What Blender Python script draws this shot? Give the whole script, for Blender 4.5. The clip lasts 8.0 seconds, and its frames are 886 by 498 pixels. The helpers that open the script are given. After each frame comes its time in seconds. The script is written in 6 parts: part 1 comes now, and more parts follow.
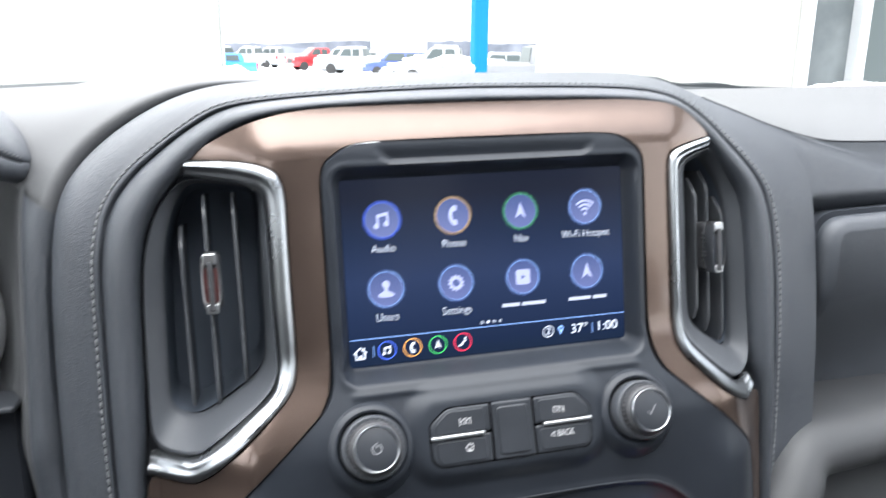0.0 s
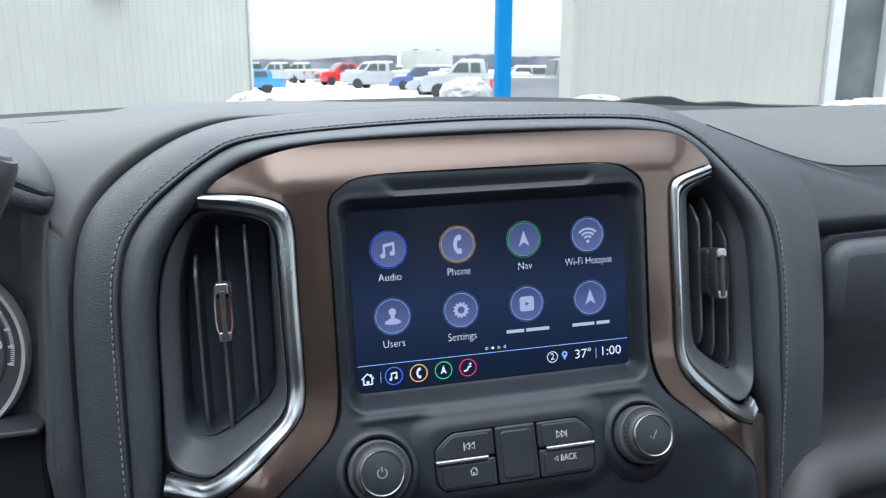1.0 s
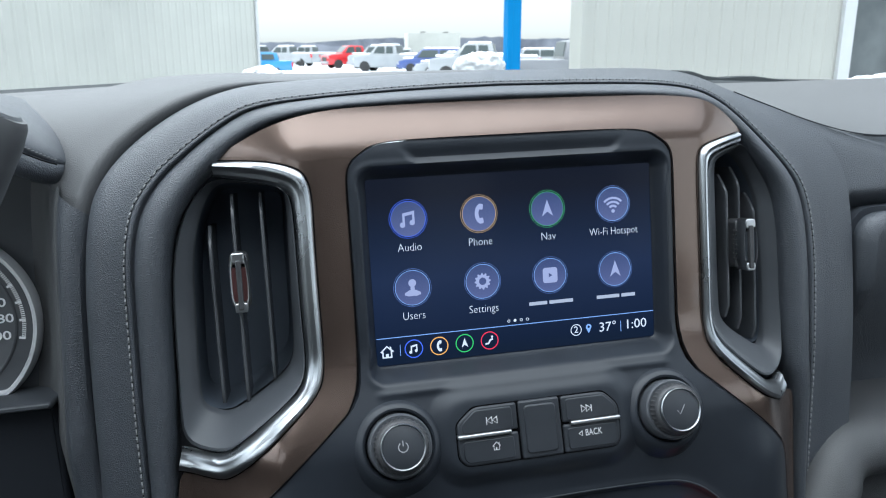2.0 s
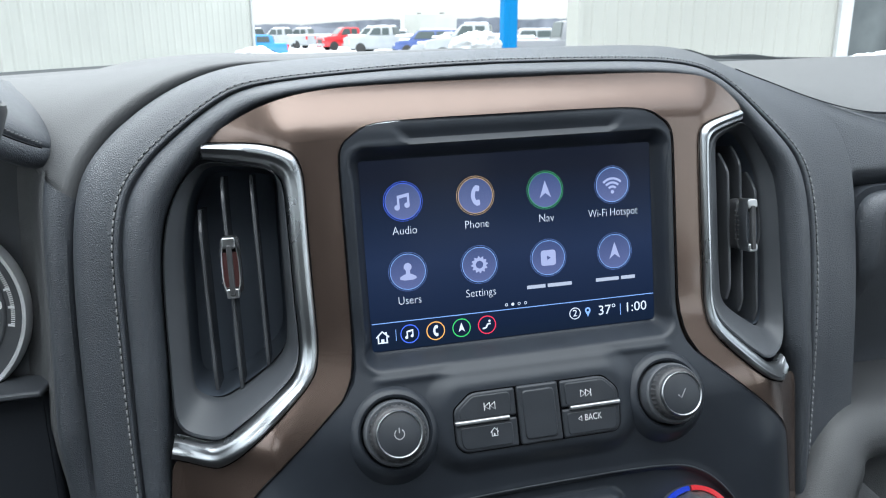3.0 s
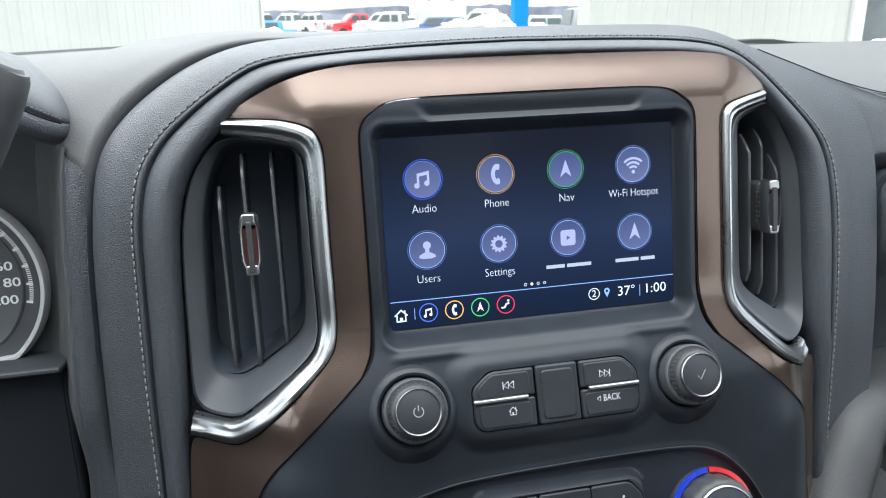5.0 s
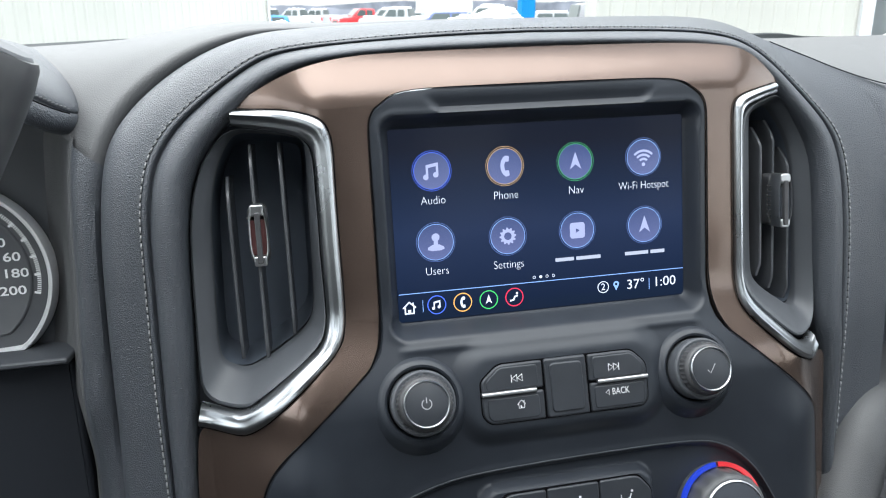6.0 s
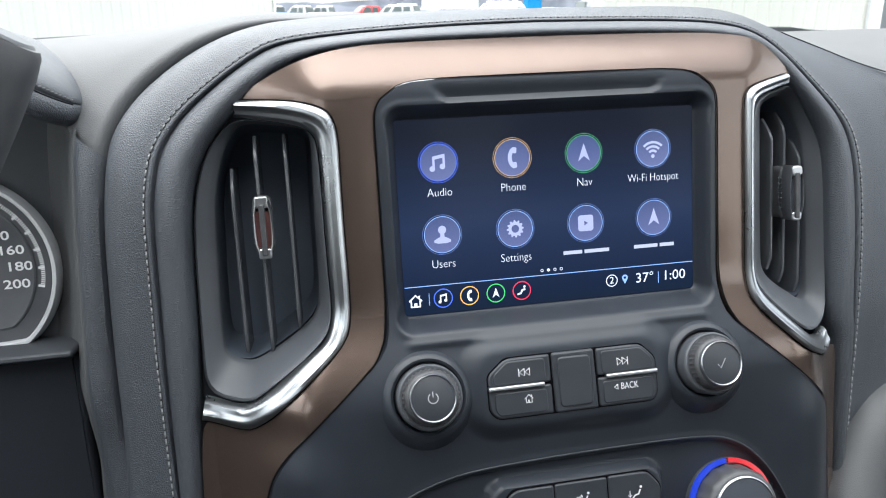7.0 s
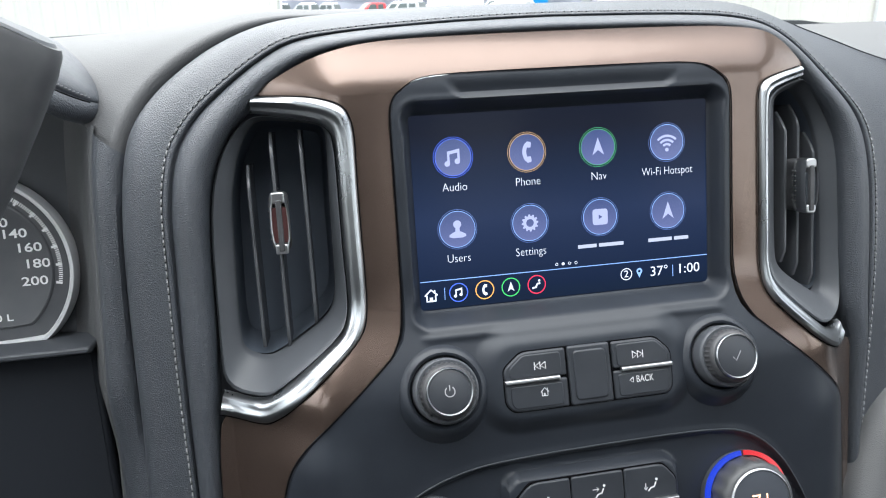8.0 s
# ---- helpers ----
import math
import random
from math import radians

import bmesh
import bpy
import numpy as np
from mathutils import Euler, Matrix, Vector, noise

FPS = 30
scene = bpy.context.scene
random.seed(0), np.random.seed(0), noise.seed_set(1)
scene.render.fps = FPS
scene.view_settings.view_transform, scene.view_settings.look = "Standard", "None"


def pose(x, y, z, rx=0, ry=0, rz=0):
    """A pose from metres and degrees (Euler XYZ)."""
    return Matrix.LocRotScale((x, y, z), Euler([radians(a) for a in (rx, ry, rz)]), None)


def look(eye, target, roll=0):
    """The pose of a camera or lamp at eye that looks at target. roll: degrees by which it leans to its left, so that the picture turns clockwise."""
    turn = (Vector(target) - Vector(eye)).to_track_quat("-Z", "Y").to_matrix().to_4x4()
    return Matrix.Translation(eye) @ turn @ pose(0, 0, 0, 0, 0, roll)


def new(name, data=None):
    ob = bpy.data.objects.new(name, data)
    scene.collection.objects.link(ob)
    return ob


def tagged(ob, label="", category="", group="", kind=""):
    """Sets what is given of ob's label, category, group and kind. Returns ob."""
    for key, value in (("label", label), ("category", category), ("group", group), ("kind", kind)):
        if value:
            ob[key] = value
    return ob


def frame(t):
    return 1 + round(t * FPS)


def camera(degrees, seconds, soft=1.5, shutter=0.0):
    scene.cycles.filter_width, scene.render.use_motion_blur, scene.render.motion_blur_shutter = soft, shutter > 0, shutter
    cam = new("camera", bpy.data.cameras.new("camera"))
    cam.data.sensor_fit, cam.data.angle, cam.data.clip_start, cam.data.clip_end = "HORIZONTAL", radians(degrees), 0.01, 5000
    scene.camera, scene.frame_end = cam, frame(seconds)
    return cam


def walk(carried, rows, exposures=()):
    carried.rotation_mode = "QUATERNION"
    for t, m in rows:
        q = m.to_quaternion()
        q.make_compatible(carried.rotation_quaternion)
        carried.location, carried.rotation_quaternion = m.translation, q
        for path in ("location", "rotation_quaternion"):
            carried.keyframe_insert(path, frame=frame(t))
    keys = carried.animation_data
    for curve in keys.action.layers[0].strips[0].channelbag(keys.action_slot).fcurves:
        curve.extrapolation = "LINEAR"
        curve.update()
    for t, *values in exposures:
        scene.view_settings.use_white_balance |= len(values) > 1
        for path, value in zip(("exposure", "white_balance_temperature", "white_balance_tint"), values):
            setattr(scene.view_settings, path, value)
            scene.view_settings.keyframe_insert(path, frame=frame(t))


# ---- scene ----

# ---------------------------------------------------------------- camera
cam = camera(59.8, 8.0, soft=1.1, shutter=0.5)
cam.data.dof.use_dof = True
cam.data.dof.focus_distance, cam.data.dof.aperture_fstop = 0.47, 28.0
walk(cam, [
    (0.0, pose(-0.1433, -0.4232, 1.6112, 75.756, -0.798, -15.044)),
    (0.2, pose(-0.1266, -0.4280, 1.6224, 76.091, -0.509, -14.682)),
    (0.5, pose(-0.1268, -0.4390, 1.6291, 76.676, -0.209, -14.156)),
    (1.0, pose(-0.1334, -0.4365, 1.6235, 76.697, -0.127, -13.164)),
    (1.5, pose(-0.1398, -0.4301, 1.6149, 76.213, -0.145, -12.651)),
    (3.0, pose(-0.1355, -0.4148, 1.6101, 74.175, 0.373, -12.893)),
    (3.5, pose(-0.1379, -0.4130, 1.6070, 73.814, 0.397, -12.898)),
    (4.0, pose(-0.1381, -0.4139, 1.6080, 73.609, 0.313, -12.737)),
    (4.5, pose(-0.1401, -0.4128, 1.6052, 73.437, 0.227, -12.456)),
    (5.0, pose(-0.1420, -0.4129, 1.6045, 73.285, 0.118, -12.235)),
    (6.5, pose(-0.1437, -0.4090, 1.5999, 72.830, -0.030, -11.570)),
    (7.0, pose(-0.1433, -0.4070, 1.5980, 72.758, 0.046, -11.371)),
    (7.5, pose(-0.1471, -0.4085, 1.5976, 72.670, 0.267, -11.114)),
    (8.0, pose(-0.1484, -0.4084, 1.5975, 72.511, 0.502, -10.985)),
], exposures=[(0.0, 2.58, 6400, 8), (0.2, 2.34, 6350, 8), (0.4, 2.02, 6250, 7), (0.7, 1.68, 6100, 5), (1.0, 1.63, 6000, 4),
              (1.5, 1.59, 5850, 2), (3.0, 1.87, 6100, 3), (5.0, 2.08, 6300, 4), (8.0, 2.24, 6400, 6)])

# ---------------------------------------------------------------- world and sun
world = bpy.data.worlds.new("overcast_sky")
scene.world = world
world.use_nodes = True
wn = world.node_tree.nodes
sky = wn.new("ShaderNodeTexSky")
sky.sky_type = "NISHITA"
sky.sun_disc = False
sky.sun_elevation = radians(73)
sky.sun_rotation = radians(-58)
sky.air_density, sky.dust_density, sky.ozone_density = 1.0, 0.6, 1.0
wn["Background"].inputs["Strength"].default_value = 0.15
# an overcast sky is brighter overhead than at the horizon
wco, wsep, wmap, wmul = wn.new("ShaderNodeTexCoord"), wn.new("ShaderNodeSeparateXYZ"), wn.new("ShaderNodeMapRange"), wn.new("ShaderNodeVectorMath")
wmul.operation = "SCALE"
wmap.inputs["From Min"].default_value, wmap.inputs["From Max"].default_value = 0.0, 1.0
wmap.inputs["To Min"].default_value, wmap.inputs["To Max"].default_value = 0.36, 1.40
world.node_tree.links.new(wco.outputs["Generated"], wsep.inputs["Vector"])
world.node_tree.links.new(wsep.outputs["Z"], wmap.inputs["Value"])
wgrey = wn.new("ShaderNodeHueSaturation")
wgrey.inputs["Saturation"].default_value = 0.18
world.node_tree.links.new(sky.outputs["Color"], wgrey.inputs["Color"])
world.node_tree.links.new(wgrey.outputs["Color"], wmul.inputs[0])
world.node_tree.links.new(wmap.outputs["Result"], wmul.inputs["Scale"])
world.node_tree.links.new(wmul.outputs["Vector"], wn["Background"].inputs["Color"])

sun_data = bpy.data.lights.new("sun", "SUN")
sun_data.energy, sun_data.angle, sun_data.color = 1.5, radians(120), (1.0, 0.97, 0.94)
sun = new("sun", sun_data)
sun.matrix_basis = look((-8, 5, 31), (0, 0, 1.5))

# ---------------------------------------------------------------- materials


def material(name, base, rough=0.5, metal=0.0, spec=0.5, coat=0.0, sheen=0.0):
    m = bpy.data.materials.new(name)
    m.use_nodes = True
    b = m.node_tree.nodes["Principled BSDF"]
    b.inputs["Base Color"].default_value = (*base, 1)
    b.inputs["Roughness"].default_value = rough
    b.inputs["Metallic"].default_value = metal
    b.inputs["Specular IOR Level"].default_value = spec
    b.inputs["Coat Weight"].default_value = coat
    b.inputs["Coat Roughness"].default_value = 0.08
    b.inputs["Sheen Weight"].default_value = sheen
    return m


def vary(m, base, other, scale, rough=None, detail=4.0, object_space=True):
    """Colour and roughness wander between two values at one scale, in metres."""
    t, b = m.node_tree, m.node_tree.nodes["Principled BSDF"]
    co = t.nodes.new("ShaderNodeTexCoord")
    no = t.nodes.new("ShaderNodeTexNoise")
    no.inputs["Scale"].default_value, no.inputs["Detail"].default_value = 1 / scale, detail
    t.links.new(co.outputs["Object"], no.inputs["Vector"])
    ramp = t.nodes.new("ShaderNodeValToRGB")
    ramp.color_ramp.elements[0].position, ramp.color_ramp.elements[1].position = 0.35, 0.68
    ramp.color_ramp.elements[0].color, ramp.color_ramp.elements[1].color = (*base, 1), (*other, 1)
    t.links.new(no.outputs["Fac"], ramp.inputs["Fac"])
    t.links.new(ramp.outputs["Color"], b.inputs["Base Color"])
    if rough:
        mp = t.nodes.new("ShaderNodeMapRange")
        mp.inputs["To Min"].default_value, mp.inputs["To Max"].default_value = rough
        t.links.new(no.outputs["Fac"], mp.inputs["Value"])
        t.links.new(mp.outputs["Result"], b.inputs["Roughness"])
    return m


def grain(m, kind, size, height, strength=1.0):
    """Fine relief: 'cells' for leather, 'speck' for moulded plastic, 'rows' for sheet ribs."""
    t, b = m.node_tree, m.node_tree.nodes["Principled BSDF"]
    co = t.nodes.new("ShaderNodeTexCoord")
    if kind == "cells":
        # pebbles parted by fine valleys, their net bent by a slow wander
        bend = t.nodes.new("ShaderNodeTexNoise")
        bend.inputs["Scale"].default_value, bend.inputs["Detail"].default_value = 0.45 / size, 1
        t.links.new(co.outputs["Object"], bend.inputs["Vector"])
        shift = t.nodes.new("ShaderNodeVectorMath")
        shift.operation = "MULTIPLY_ADD"
        shift.inputs[1].default_value = (1.6 * size,) * 3
        t.links.new(bend.outputs["Color"], shift.inputs[0])
        t.links.new(co.outputs["Object"], shift.inputs[2])
        tex = t.nodes.new("ShaderNodeTexVoronoi")
        tex.feature = "DISTANCE_TO_EDGE"
        tex.inputs["Scale"].default_value = 1 / size
        t.links.new(shift.outputs["Vector"], tex.inputs["Vector"])
        crown = t.nodes.new("ShaderNodeMapRange")
        crown.interpolation_type = "SMOOTHSTEP"
        crown.inputs["From Max"].default_value = 0.34
        t.links.new(tex.outputs["Distance"], crown.inputs["Value"])
        out = crown.outputs["Result"]
        flip = 1
    else:
        tex = t.nodes.new("ShaderNodeTexNoise")
        tex.inputs["Scale"].default_value, tex.inputs["Detail"].default_value = 1 / size, 3
        t.links.new(co.outputs["Object"], tex.inputs["Vector"])
        out = tex.outputs["Fac"]
        flip = 1
    bump = t.nodes.new("ShaderNodeBump")
    bump.inputs["Strength"].default_value, bump.inputs["Distance"].default_value = strength, height
    bump.invert = flip < 0
    t.links.new(out, bump.inputs["Height"])
    t.links.new(bump.outputs["Normal"], b.inputs["Normal"])
    return m


LIT = 0.42  # how bright lit things are beside the daylight


def glow(name, colour, strength, base=(0.01, 0.01, 0.012), rough=0.2):
    m = material(name, base, rough)
    b = m.node_tree.nodes["Principled BSDF"]
    b.inputs["Emission Color"].default_value = (*colour, 1)
    b.inputs["Emission Strength"].default_value = strength * LIT
    return m


M = {}
# The cab's blacks are tinted blue in place of reflected sky.
M["leather"] = grain(vary(material("black_leather", (0.05, 0.05, 0.052), 0.45, spec=0.65), (0.047, 0.053, 0.064), (0.057, 0.064, 0.077), 0.05, (0.34, 0.44)), "cells", 0.00120, 0.00021, 0.9)
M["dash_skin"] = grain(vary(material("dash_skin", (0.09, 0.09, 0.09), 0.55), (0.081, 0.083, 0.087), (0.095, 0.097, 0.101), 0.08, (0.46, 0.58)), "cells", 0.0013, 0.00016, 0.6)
M["lower_pad"] = grain(vary(material("lower_pad_skin", (0.14, 0.14, 0.14), 0.5), (0.058, 0.060, 0.064), (0.070, 0.072, 0.076), 0.08, (0.42, 0.54)), "cells", 0.0013, 0.00016, 0.6)
M["plastic"] = grain(vary(material("moulded_plastic", (0.04, 0.04, 0.042), 0.5), (0.052, 0.057, 0.066), (0.064, 0.070, 0.080), 0.04, (0.40, 0.52)), "speck", 0.0006, 0.00012, 0.5)
M["panel"] = grain(vary(material("soft_black_panel", (0.04, 0.04, 0.042), 0.4, spec=0.44), (0.021, 0.025, 0.033), (0.026, 0.031, 0.040), 0.03, (0.36, 0.45)), "speck", 0.0005, 0.00006, 0.4)
M["button"] = vary(material("button_black", (0.03, 0.03, 0.032), 0.4), (0.026, 0.030, 0.037), (0.033, 0.037, 0.045), 0.02, (0.38, 0.48))
# These two blacks are lifted towards blue-grey in place of lens haze.
M["dark"] = material("vent_black", (0.050, 0.056, 0.068), 0.8, spec=0.2)
M["duct"] = material("duct_hazed", (0.115, 0.136, 0.170), 0.85, spec=0.15)
# Black deepened for the steering wheel's shade; also draws a shadow line.
M["cover"] = material("cover_shade", (0.016, 0.019, 0.025), 0.7, spec=0.25)
# Near-black for strips and plates that stand in for shaded gaps.
M["gap"] = material("gap_shade", (0.004, 0.004, 0.005), 0.9, spec=0.05)
M["vane"] = vary(material("vane_black", (0.05, 0.05, 0.05), 0.3), (0.085, 0.09, 0.10), (0.10, 0.105, 0.115), 0.02, (0.20, 0.28))
M["funnel"] = grain(vary(material("vent_frame_grey", (0.07, 0.07, 0.07), 0.5), (0.068, 0.074, 0.084), (0.080, 0.086, 0.097), 0.03, (0.42, 0.52)), "speck", 0.0006, 0.0001, 0.4)
M["bronze"] = grain(vary(material("bronze_trim", (0.25, 0.165, 0.13), 0.24, 0.82, coat=0.6), (0.196, 0.142, 0.118), (0.208, 0.152, 0.127), 0.02, (0.24, 0.28)), "speck", 0.0003, 0.000012, 0.3)
M["bronze"].node_tree.nodes["Principled BSDF"].inputs["Coat Roughness"].default_value = 0.09
M["tab_inset"] = material("tab_inset", (0.14, 0.06, 0.06), 0.3, 0.4)
M["chrome"] = vary(material("satin_chrome", (0.7, 0.71, 0.73), 0.2, 1.0), (0.40, 0.42, 0.445), (0.47, 0.49, 0.51), 0.03, (0.25, 0.31))
M["bright"] = material("polished_chrome", (0.54, 0.55, 0.57), 0.30, 1.0)
M["rubber"] = grain(vary(material("knob_rubber", (0.06, 0.06, 0.06), 0.5), (0.050, 0.051, 0.055), (0.064, 0.065, 0.070), 0.01, (0.4, 0.5)), "speck", 0.0004, 0.0001, 0.4)
M["thread"] = material("grey_thread", (0.25, 0.255, 0.265), 0.55)
M["print"] = material("white_print", (0.8, 0.81, 0.82), 0.5)
M["dim_print"] = material("grey_print", (0.42, 0.43, 0.44), 0.5)
M["ring"] = vary(material("satin_silver", (0.6, 0.61, 0.63), 0.35), (0.58, 0.59, 0.61), (0.66, 0.67, 0.69), 0.02)
M["dial_grey"] = grain(vary(material("dial_grey", (0.12, 0.12, 0.125), 0.45), (0.060, 0.062, 0.067), (0.076, 0.078, 0.083), 0.01), "speck", 0.0004, 0.0001, 0.4)
M["gauge_face"] = vary(material("gauge_face", (0.05, 0.05, 0.05), 0.45), (0.070, 0.074, 0.082), (0.082, 0.086, 0.094), 0.02, (0.4, 0.5))
M["headliner"] = grain(vary(material("headliner", (0.55, 0.54, 0.52), 0.9), (0.38, 0.375, 0.365), (0.43, 0.425, 0.415), 0.1), "speck", 0.001, 0.0003)
M["seat_cloth"] = grain(vary(material("seat_leather", (0.05, 0.05, 0.05), 0.5), (0.04, 0.04, 0.042), (0.06, 0.06, 0.062), 0.1), "cells", 0.003, 0.0008)
M["door_skin"] = grain(vary(material("door_skin", (0.05, 0.05, 0.05), 0.55), (0.04, 0.04, 0.042), (0.055, 0.055, 0.058), 0.1), "cells", 0.0016, 0.0005)
M["carpet"] = grain(vary(material("carpet", (0.02, 0.02, 0.02), 0.95), (0.015, 0.015, 0.016), (0.03, 0.03, 0.03), 0.02), "speck", 0.003, 0.002)
M["snow"] = grain(vary(material("snow", (0.82, 0.84, 0.87), 0.8), (0.80, 0.82, 0.85), (0.88, 0.89, 0.90), 1.5), "speck", 0.4, 0.05, 0.5)
M["near_snow"] = grain(vary(material("packed_snow", (0.85, 0.86, 0.88), 0.7), (0.82, 0.84, 0.86), (0.9, 0.9, 0.91), 0.02), "speck", 0.01, 0.003, 0.6)
# Outside whites are darkened to make up for daylight too strong on them.
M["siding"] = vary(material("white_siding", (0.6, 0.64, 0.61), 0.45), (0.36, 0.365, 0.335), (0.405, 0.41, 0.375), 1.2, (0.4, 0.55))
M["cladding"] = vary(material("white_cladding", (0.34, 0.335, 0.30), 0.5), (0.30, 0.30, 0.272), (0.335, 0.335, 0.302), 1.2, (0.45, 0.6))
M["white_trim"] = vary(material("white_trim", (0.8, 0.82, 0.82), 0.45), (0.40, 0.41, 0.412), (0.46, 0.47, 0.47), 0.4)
M["grey_door"] = vary(material("grey_door", (0.2, 0.22, 0.23), 0.4, spec=0.15), (0.085, 0.095, 0.098), (0.13, 0.142, 0.145), 0.3, (0.4, 0.6))
M["blue_post"] = vary(material("blue_paint", (0.003, 0.13, 0.33), 0.6, spec=0.2), (0.002, 0.130, 0.325), (0.004, 0.150, 0.36), 0.3, (0.55, 0.7))
M["woods"] = vary(material("bare_woods", (0.16, 0.17, 0.2), 0.95), (0.085, 0.095, 0.115), (0.16, 0.17, 0.20), 9.0)
M["tyre"] = material("tyre_rubber", (0.03, 0.03, 0.03), 0.8)
M["rim"] = material("alloy_rim", (0.5, 0.5, 0.52), 0.35, 0.8)
M["car_glass"] = material("car_glass", (0.07, 0.085, 0.085), 0.3, spec=0.25)
M["tail_red"] = material("tail_lamp_red", (0.6, 0.02, 0.03), 0.25)
M["grey_metal"] = material("grey_metal", (0.3, 0.3, 0.31), 0.45, 0.5)
M["chassis"] = material("chassis_black", (0.03, 0.03, 0.03), 0.6)
M["ice"] = grain(vary(material("wet_ice", (0.66, 0.69, 0.71), 0.35), (0.72, 0.74, 0.75), (0.86, 0.87, 0.88), 0.012, (0.25, 0.5)), "speck", 0.006, 0.002, 0.6)
M["ice"].node_tree.nodes["Principled BSDF"].inputs["Transmission Weight"].default_value = 0.12
M["cowl"] = grain(material("cowl_plastic", (0.045, 0.050, 0.053), 0.85, spec=0.15), "speck", 0.003, 0.0004)


def paint(name, base):
    if name not in M:
        M[name] = vary(material(name, base, 0.3, coat=0.5), base, tuple(min(1, c * 1.12 + 0.01) for c in base), 0.8)
    return M[name]


glass = material("window_glass", (1, 1, 1), 0.0)
glass.node_tree.nodes["Principled BSDF"].inputs["Transmission Weight"].default_value = 1.0
glass.node_tree.nodes["Principled BSDF"].inputs["IOR"].default_value = 1.45
M["glass"] = glass

# display: a deep blue backlight that fades to near black at top and bottom
disp = glow("display_glow", (0.010, 0.016, 0.045), 1.0, (0.004, 0.004, 0.005), 0.12)
dt = disp.node_tree
dco = dt.nodes.new("ShaderNodeTexCoord")
dsep = dt.nodes.new("ShaderNodeSeparateXYZ")
dt.links.new(dco.outputs["Object"], dsep.inputs["Vector"])
dmap = dt.nodes.new("ShaderNodeMapRange")
dmap.inputs["From Min"].default_value, dmap.inputs["From Max"].default_value = -0.0645, 0.0435
dt.links.new(dsep.outputs["Z"], dmap.inputs["Value"])
dramp = dt.nodes.new("ShaderNodeValToRGB")
el = dramp.color_ramp.elements
el[0].position, el[0].color = 0.0, (0.004, 0.008, 0.020, 1)
el[1].position, el[1].color = 1.0, (0.007, 0.009, 0.017, 1)
for at, col in ((0.14, (0.005, 0.011, 0.028)), (0.17, (0.005, 0.011, 0.031)), (0.55, (0.0125, 0.0215, 0.054)), (0.78, (0.0085, 0.0145, 0.034))):
    k = el.new(at)
    k.color = (*col, 1)
dt.links.new(dmap.outputs["Result"], dramp.inputs["Fac"])
dt.links.new(dramp.outputs["Color"], dt.nodes["Principled BSDF"].inputs["Emission Color"])
dt.nodes["Principled BSDF"].inputs["Specular IOR Level"].default_value = 0.06
M["display"] = disp
M["lit_white"] = glow("lit_white", (0.62, 0.67, 0.80), 1.0)
M["lit_glyph"] = glow("lit_glyph", (0.30, 0.33, 0.54), 1.0)
M["lit_bar"] = glow("lit_bar", (0.36, 0.39, 0.50), 1.0)
M["lit_disc"] = glow("lit_disc", (0.066, 0.090, 0.235), 1.0)
dg = M["lit_disc"].node_tree
gco, gsep, gramp = dg.nodes.new("ShaderNodeTexCoord"), dg.nodes.new("ShaderNodeSeparateXYZ"), dg.nodes.new("ShaderNodeValToRGB")
dg.links.new(gco.outputs["Generated"], gsep.inputs["Vector"])
dg.links.new(gsep.outputs["Z"], gramp.inputs["Fac"])
gramp.color_ramp.elements[0].color, gramp.color_ramp.elements[1].color = (0.078, 0.096, 0.225, 1), (0.032, 0.050, 0.140, 1)
dg.links.new(gramp.outputs["Color"], dg.nodes["Principled BSDF"].inputs["Emission Color"])
M["lit_rim"] = glow("lit_rim", (0.10, 0.16, 0.42), 1.0)
M["lit_blue"] = glow("lit_blue", (0.06, 0.13, 0.75), 1.0)
M["lit_sky"] = glow("lit_sky", (0.22, 0.38, 0.80), 1.0)
M["lit_amber"] = glow("lit_amber", (0.80, 0.38, 0.10), 1.0)
M["lit_green"] = glow("lit_green", (0.06, 0.50, 0.13), 1.0)
M["lit_pale_amber"] = glow("lit_pale_amber", (0.50, 0.33, 0.18), 1.0)
M["lit_pale_green"] = glow("lit_pale_green", (0.06, 0.33, 0.14), 1.0)
M["lit_red"] = glow("lit_red", (0.75, 0.03, 0.08), 1.0)
M["lit_orange"] = glow("lit_orange", (1.0, 0.50, 0.30), 2.2)
M["dial_blue"] = glow("dial_blue", (0.01, 0.05, 0.70), 0.55)
M["dial_red"] = glow("dial_red", (0.75, 0.02, 0.03), 0.6)

# ---------------------------------------------------------------- building helpers
# The dashboard is built in its own axes: u to the right, y into the dash, z up along
# the face of the display, whose middle is the origin. DASH sets it in the truck.
DASH = pose(0, 0, 1.5, -8.873, -1.433, 0.224)
BASE = {}


def thing(name, label, category, base=(0, 0, 0), group="", kind="", place=DASH):
    ob = new(name)
    ob.empty_display_size = 0.01
    ob.matrix_basis = place @ Matrix.Translation(base)
    BASE[ob.name] = Vector(base)
    return tagged(ob, label, category, group, kind)


